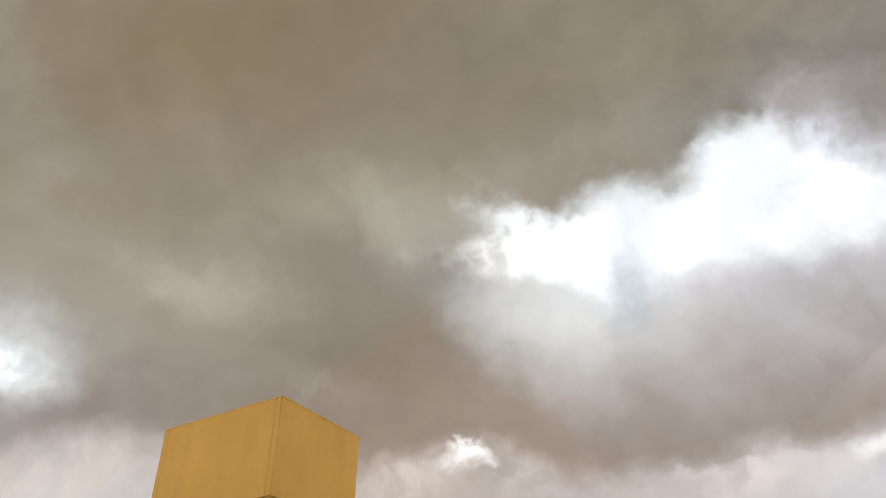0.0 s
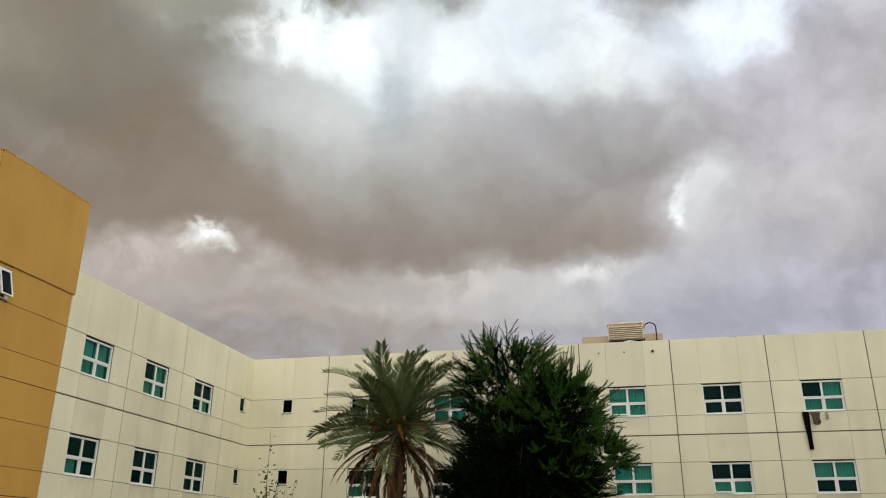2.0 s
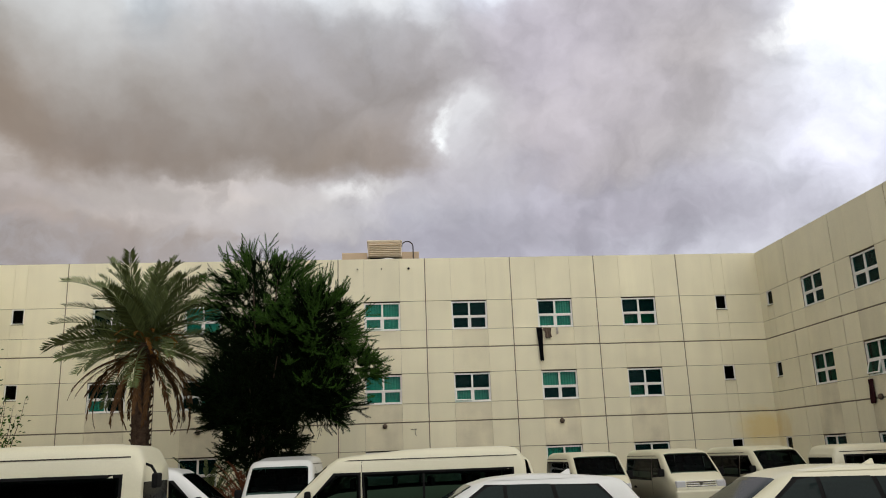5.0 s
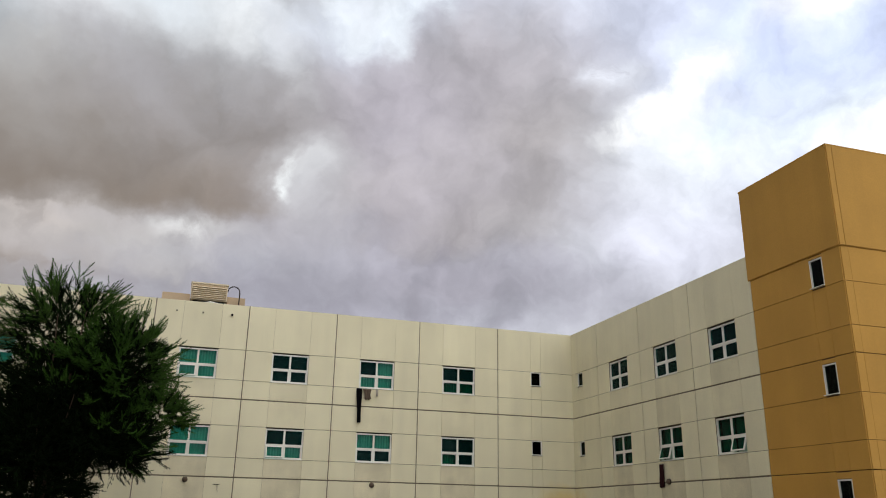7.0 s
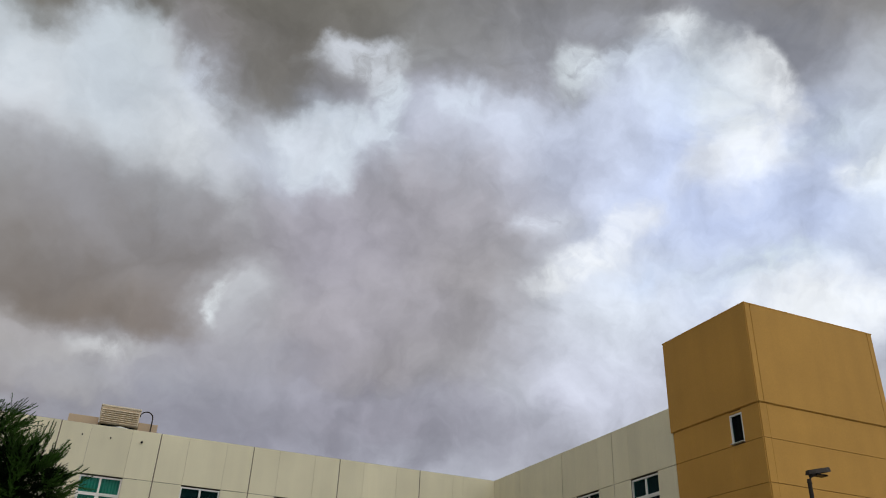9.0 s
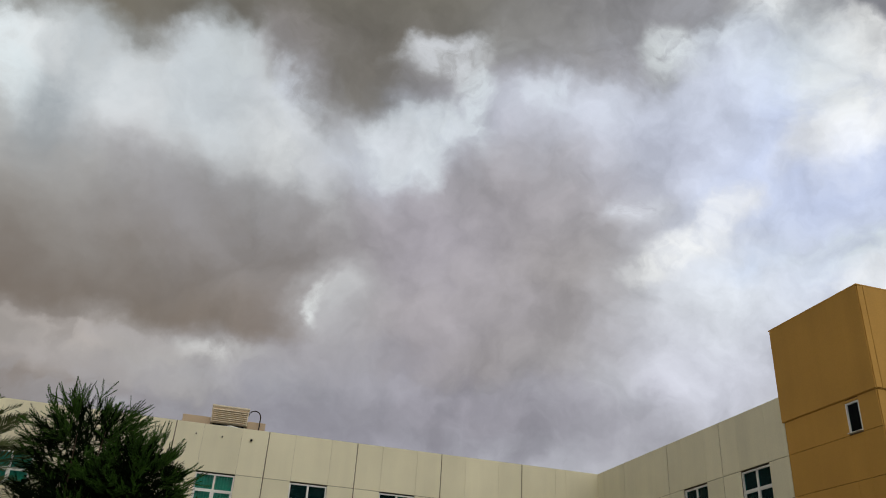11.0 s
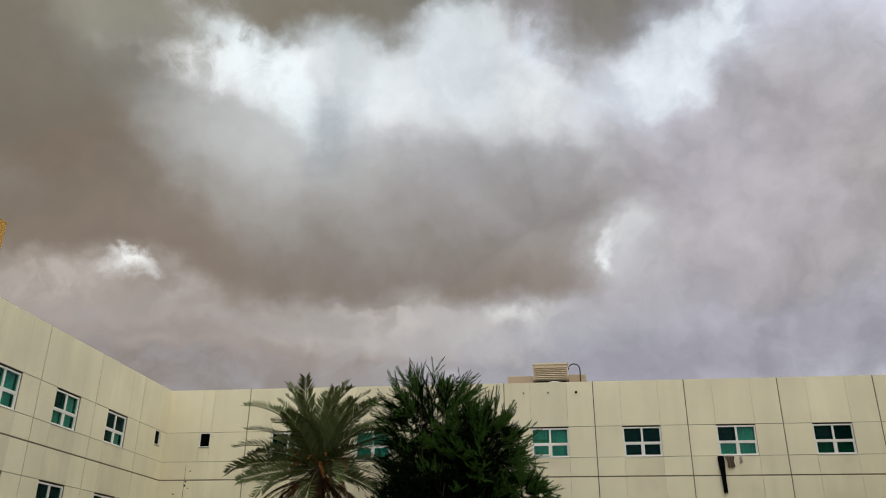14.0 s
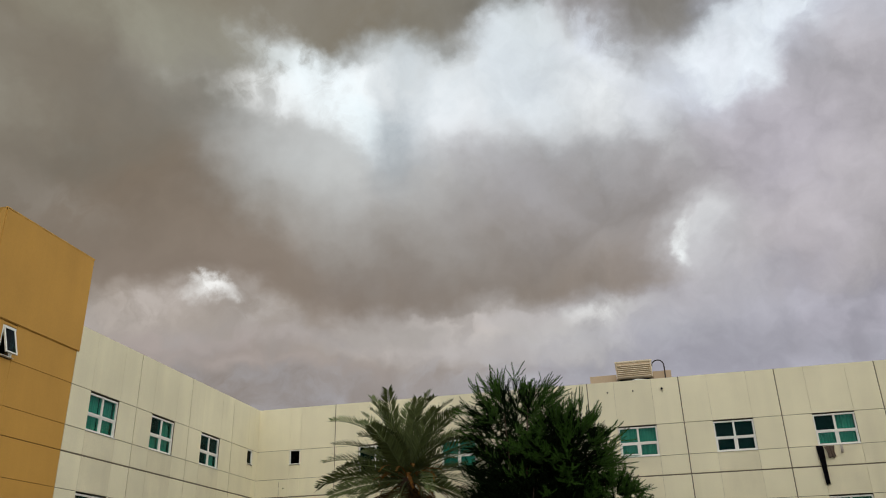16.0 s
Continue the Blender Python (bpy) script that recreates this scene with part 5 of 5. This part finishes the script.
def roof_unit():
    y = YB + 0.6
    t = thing("air_conditioner", "cream rooftop air conditioner with louvred front", "air conditioner", at=(0.40, y, 10.5))
    part("casing", box((-0.80, 0.0, 0.74), (0.80, 1.5, 1.50), 0.02), M_ACPAINT, t)
    # black block added under the casing as the shade in that gap
    part("fan_box", box((-0.70, 0.15, 0.42), (0.70, 1.4, 0.74), 0.02), M_BLACK, t)
    part("top_cover", box((-0.83, -0.04, 1.47), (0.83, 1.54, 1.55), 0.015), M_ACPAINT, t)
    for k in range(7):
        bm = box((-0.74, -0.05, 0), (0.74, 0.02, 0.035), 0.004)
        s = part("louvre", bm, M_ACPAINT, t)
        s.location = (0, -0.02, 0.80 + k * 0.088)
        s.rotation_euler = (radians(28), 0, 0)
    part("dark_grille", box((-0.76, -0.006, 0.78), (0.76, -0.002, 1.44)), M_BEIGE, t)
    for x in (-0.7, 0.7):
        part("foot", box((x - 0.06, 0.1, 0.0), (x + 0.06, 1.4, 0.42)), M_ACPAINT, t)
    u = thing("plinth", "beige block on the roof beside an air conditioner", "block", at=(0.0, y, 10.5))
    part("block", box((-1.62, 0.25, 0.0), (-0.42, 1.6, 1.02), 0.01), M_BEIGE, u)
    u = thing("plinth", "beige block on the roof beside an air conditioner", "block", at=(0.0, y, 10.5))
    part("block", box((1.22, 0.25, 0.0), (2.03, 1.6, 1.04), 0.01), M_BEIGE, u)
    p = thing("roof_pipe", "bent dark grey pipe on the roof", "pipe", at=(1.5, y, 10.5))
    pts = [(-0.30, 0.1, 1.2)] + [(-0.02 - 0.27 * math.cos(a), 0.1, 1.24 + 0.27 * math.sin(a)) for a in [math.pi * k / 10 for k in range(11)]] + [(0.25, 0.1, 0.0)]
    part("pipe", add_tube(bmesh.new(), pts[1:], 0.027, 8), M_POLE, p)
    q = thing("white_pipe", "white plastic pipe lying under an air conditioner", "pipe", at=(0.4, y - 0.2, 10.5))
    part("pipe", add_tube(bmesh.new(), [(-0.25, 0, 0.52), (0.1, 0, 0.60), (0.5, 0, 0.55), (0.55, 0, 0.0)], 0.05, 8), M_FRAME, q)


roof_unit()


def wall_light(m):
    t = thing("wall_light", "small round bulkhead light on a cream wall", "wall light", "bulkhead wall lights")
    t.matrix_basis = m
    part("base", add_cylinder(bmesh.new(), (0, -0.03, 0), (0, 1, 0), 0.11, 0.06, 18), M_POLE, t)
    bm = bmesh.new()
    bmesh.ops.create_uvsphere(bm, u_segments=16, v_segments=8, radius=0.10)
    for v in bm.verts:
        v.co = Vector((v.co.x, -0.06 + v.co.y * 0.9, v.co.z))
    part("globe", bm, M_BROWNCLOTH, t, "dusty brown glass globe", True)


for x in (-7.8, 0.27, 8.2):
    wall_light(pose(x, YB - 0.03, 3.38))
wall_light(pose(XL + 0.03, 26.4, 3.38, 0, 0, 90))
wall_light(pose(XR - 0.03, 28.2, 3.55, 0, 0, -90))


for x in (-0.88, 0.23, 1.48):
    t = thing("drain_spout", "small dark drain spout below the parapet", "drain spout", "parapet drain spouts", at=(x, YB - 0.03, 10.5))
    bm = bmesh.new()
    add_tube(bm, [(0, 0.0, 0), (0, -0.12, -0.015)], 0.05 if x > 1 else 0.03, 12)
    part("spout", bm, M_BLACK, t)


t = thing("wall_hook", "thin bent wire hook on a cream wall", "hook", at=(1.57, YB - 0.03, 3.12))
part("wire", add_tube(bmesh.new(), [(-0.16, -0.01, 0.10), (0.12, -0.02, 0.10), (0.02, -0.05, 0.08), (0.03, -0.05, -0.14), (0.08, -0.05, -0.18)], 0.010, 6), M_POLE, t)
t = thing("cable_loop", "loose loop of dark cable on a cream wall", "cable", at=(-2.1, YB - 0.03, 3.42))
part("cable", add_tube(bmesh.new(), [(0.26 * math.cos(a), -0.03, 0.22 * math.sin(a)) for a in [math.pi * (0.95 + 1.15 * k / 14) for k in range(15)]], 0.010, 6), M_POLE, t)


def cloth(name, label, m, w, h, mat, seed):
    """Washing that hangs in folds."""
    r = random.Random(seed)
    t = thing(name, label, "clothes", "washing on the windows")
    t.matrix_basis = m
    n, k = 14, 16
    bm = bmesh.new()
    front = []
    for side in (0, 1):
        grid = []
        for j in range(k + 1):
            v = j / k
            ww = w * (1 - 0.25 * v + 0.12 * math.sin(v * 5 + seed))
            grid.append([bm.verts.new((-ww / 2 + ww * i / n + 0.05 * v * math.sin(seed), -0.05 - side * 0.05 - 0.03 * math.sin(i * 1.3 + seed) * (0.3 + v) + r.uniform(-.004, .004), -h * v + 0.03 * math.sin(i * 0.9 + seed) * v)) for i in range(n + 1)])
        for j in range(k):
            for i in range(n):
                bm.faces.new((grid[j][i], grid[j][i + 1], grid[j + 1][i + 1], grid[j + 1][i]))
        front.append(grid)
    a, b = front
    for i in range(n):
        bm.faces.new((a[0][i], a[0][i + 1], b[0][i + 1], b[0][i]))
        bm.faces.new((a[k][i], a[k][i + 1], b[k][i + 1], b[k][i]))
    for j in range(k):
        bm.faces.new((a[j][0], a[j + 1][0], b[j + 1][0], b[j][0]))
        bm.faces.new((a[j][n], a[j + 1][n], b[j + 1][n], b[j][n]))
    bmesh.ops.recalc_face_normals(bm, faces=bm.faces)
    part("cloth", bm, mat, t, smooth=True)


cloth("hanging_trousers", "black trousers hung out below a window", pose(7.42, YB - 0.03, 7.60), 0.24, 1.52, M_BLACKCLOTH, 1)
cloth("hanging_cloth", "brown cloth hung out below a window", pose(7.78, YB - 0.03, 7.58), 0.36, 0.46, M_BROWNCLOTH, 2)
cloth("hanging_sock", "small pale sock hung out below a window", pose(8.25, YB - 0.03, 7.58), 0.10, 0.28, M_PALECLOTH, 3)
cloth("hanging_shirt", "maroon shirt hung out below a window", pose(XR - 0.03, 28.6, 4.22, 0, 0, -90), 0.30, 0.86, M_MAROON, 4)


def street_lamp(at):
    t = thing("street_lamp", "grey steel street lamp with flat head", "street lamp", at=at)
    h = 4.60
    part("base_plate", box((-0.16, -0.16, 0.0), (0.16, 0.16, 0.03), 0.005), M_POLE, t)
    part("pole", add_tube(bmesh.new(), [(0, 0, 0.02), (0, 0, 3.0), (0, 0, h)], [0.05, 0.035, 0.027], 14), M_POLE, t)
    part("arm", add_tube(bmesh.new(), [(0, 0, h - 0.05), (0.04, 0, h + 0.06), (0.16, 0, h + 0.1)], 0.035, 10), M_POLE, t)
    bm = bmesh.new()
    outline = [(-0.02, 0.05), (0.10, 0.10), (0.36, 0.11), (0.50, 0.06), (0.50, -0.06), (0.36, -0.11), (0.10, -0.10), (-0.02, -0.05)]
    outline = [(x * 0.76, y * 0.76) for x, y in outline]
    lo = [bm.verts.new((x, y, h + 0.06 + 0.22 * x)) for x, y in outline]
    hi = [bm.verts.new((x * 0.96 + 0.01, y * 0.7, h + 0.06 + 0.22 * x + 0.06)) for x, y in outline]
    for k in range(8):
        bm.faces.new((lo[k], lo[(k + 1) % 8], hi[(k + 1) % 8], hi[k]))
    bm.faces.new(hi)
    bm.faces.new(lo[::-1])
    bmesh.ops.recalc_face_normals(bm, faces=bm.faces)
    part("lamp_head", bm, M_POLE, t)
    part("lens", box((0.10, -0.055, h + 0.066), (0.30, 0.055, h + 0.086)), M_DARKPANE, t)


street_lamp((8.72, 8.05, 0))

# plain unseen wall, added behind the camera to keep off low sky light
tagged(part("boundary_wall", box((-40, -18.3, 0), (40, -18.0, 8.0)), M_WALL), "plain cream boundary wall across the car park", "wall", kind="structure")
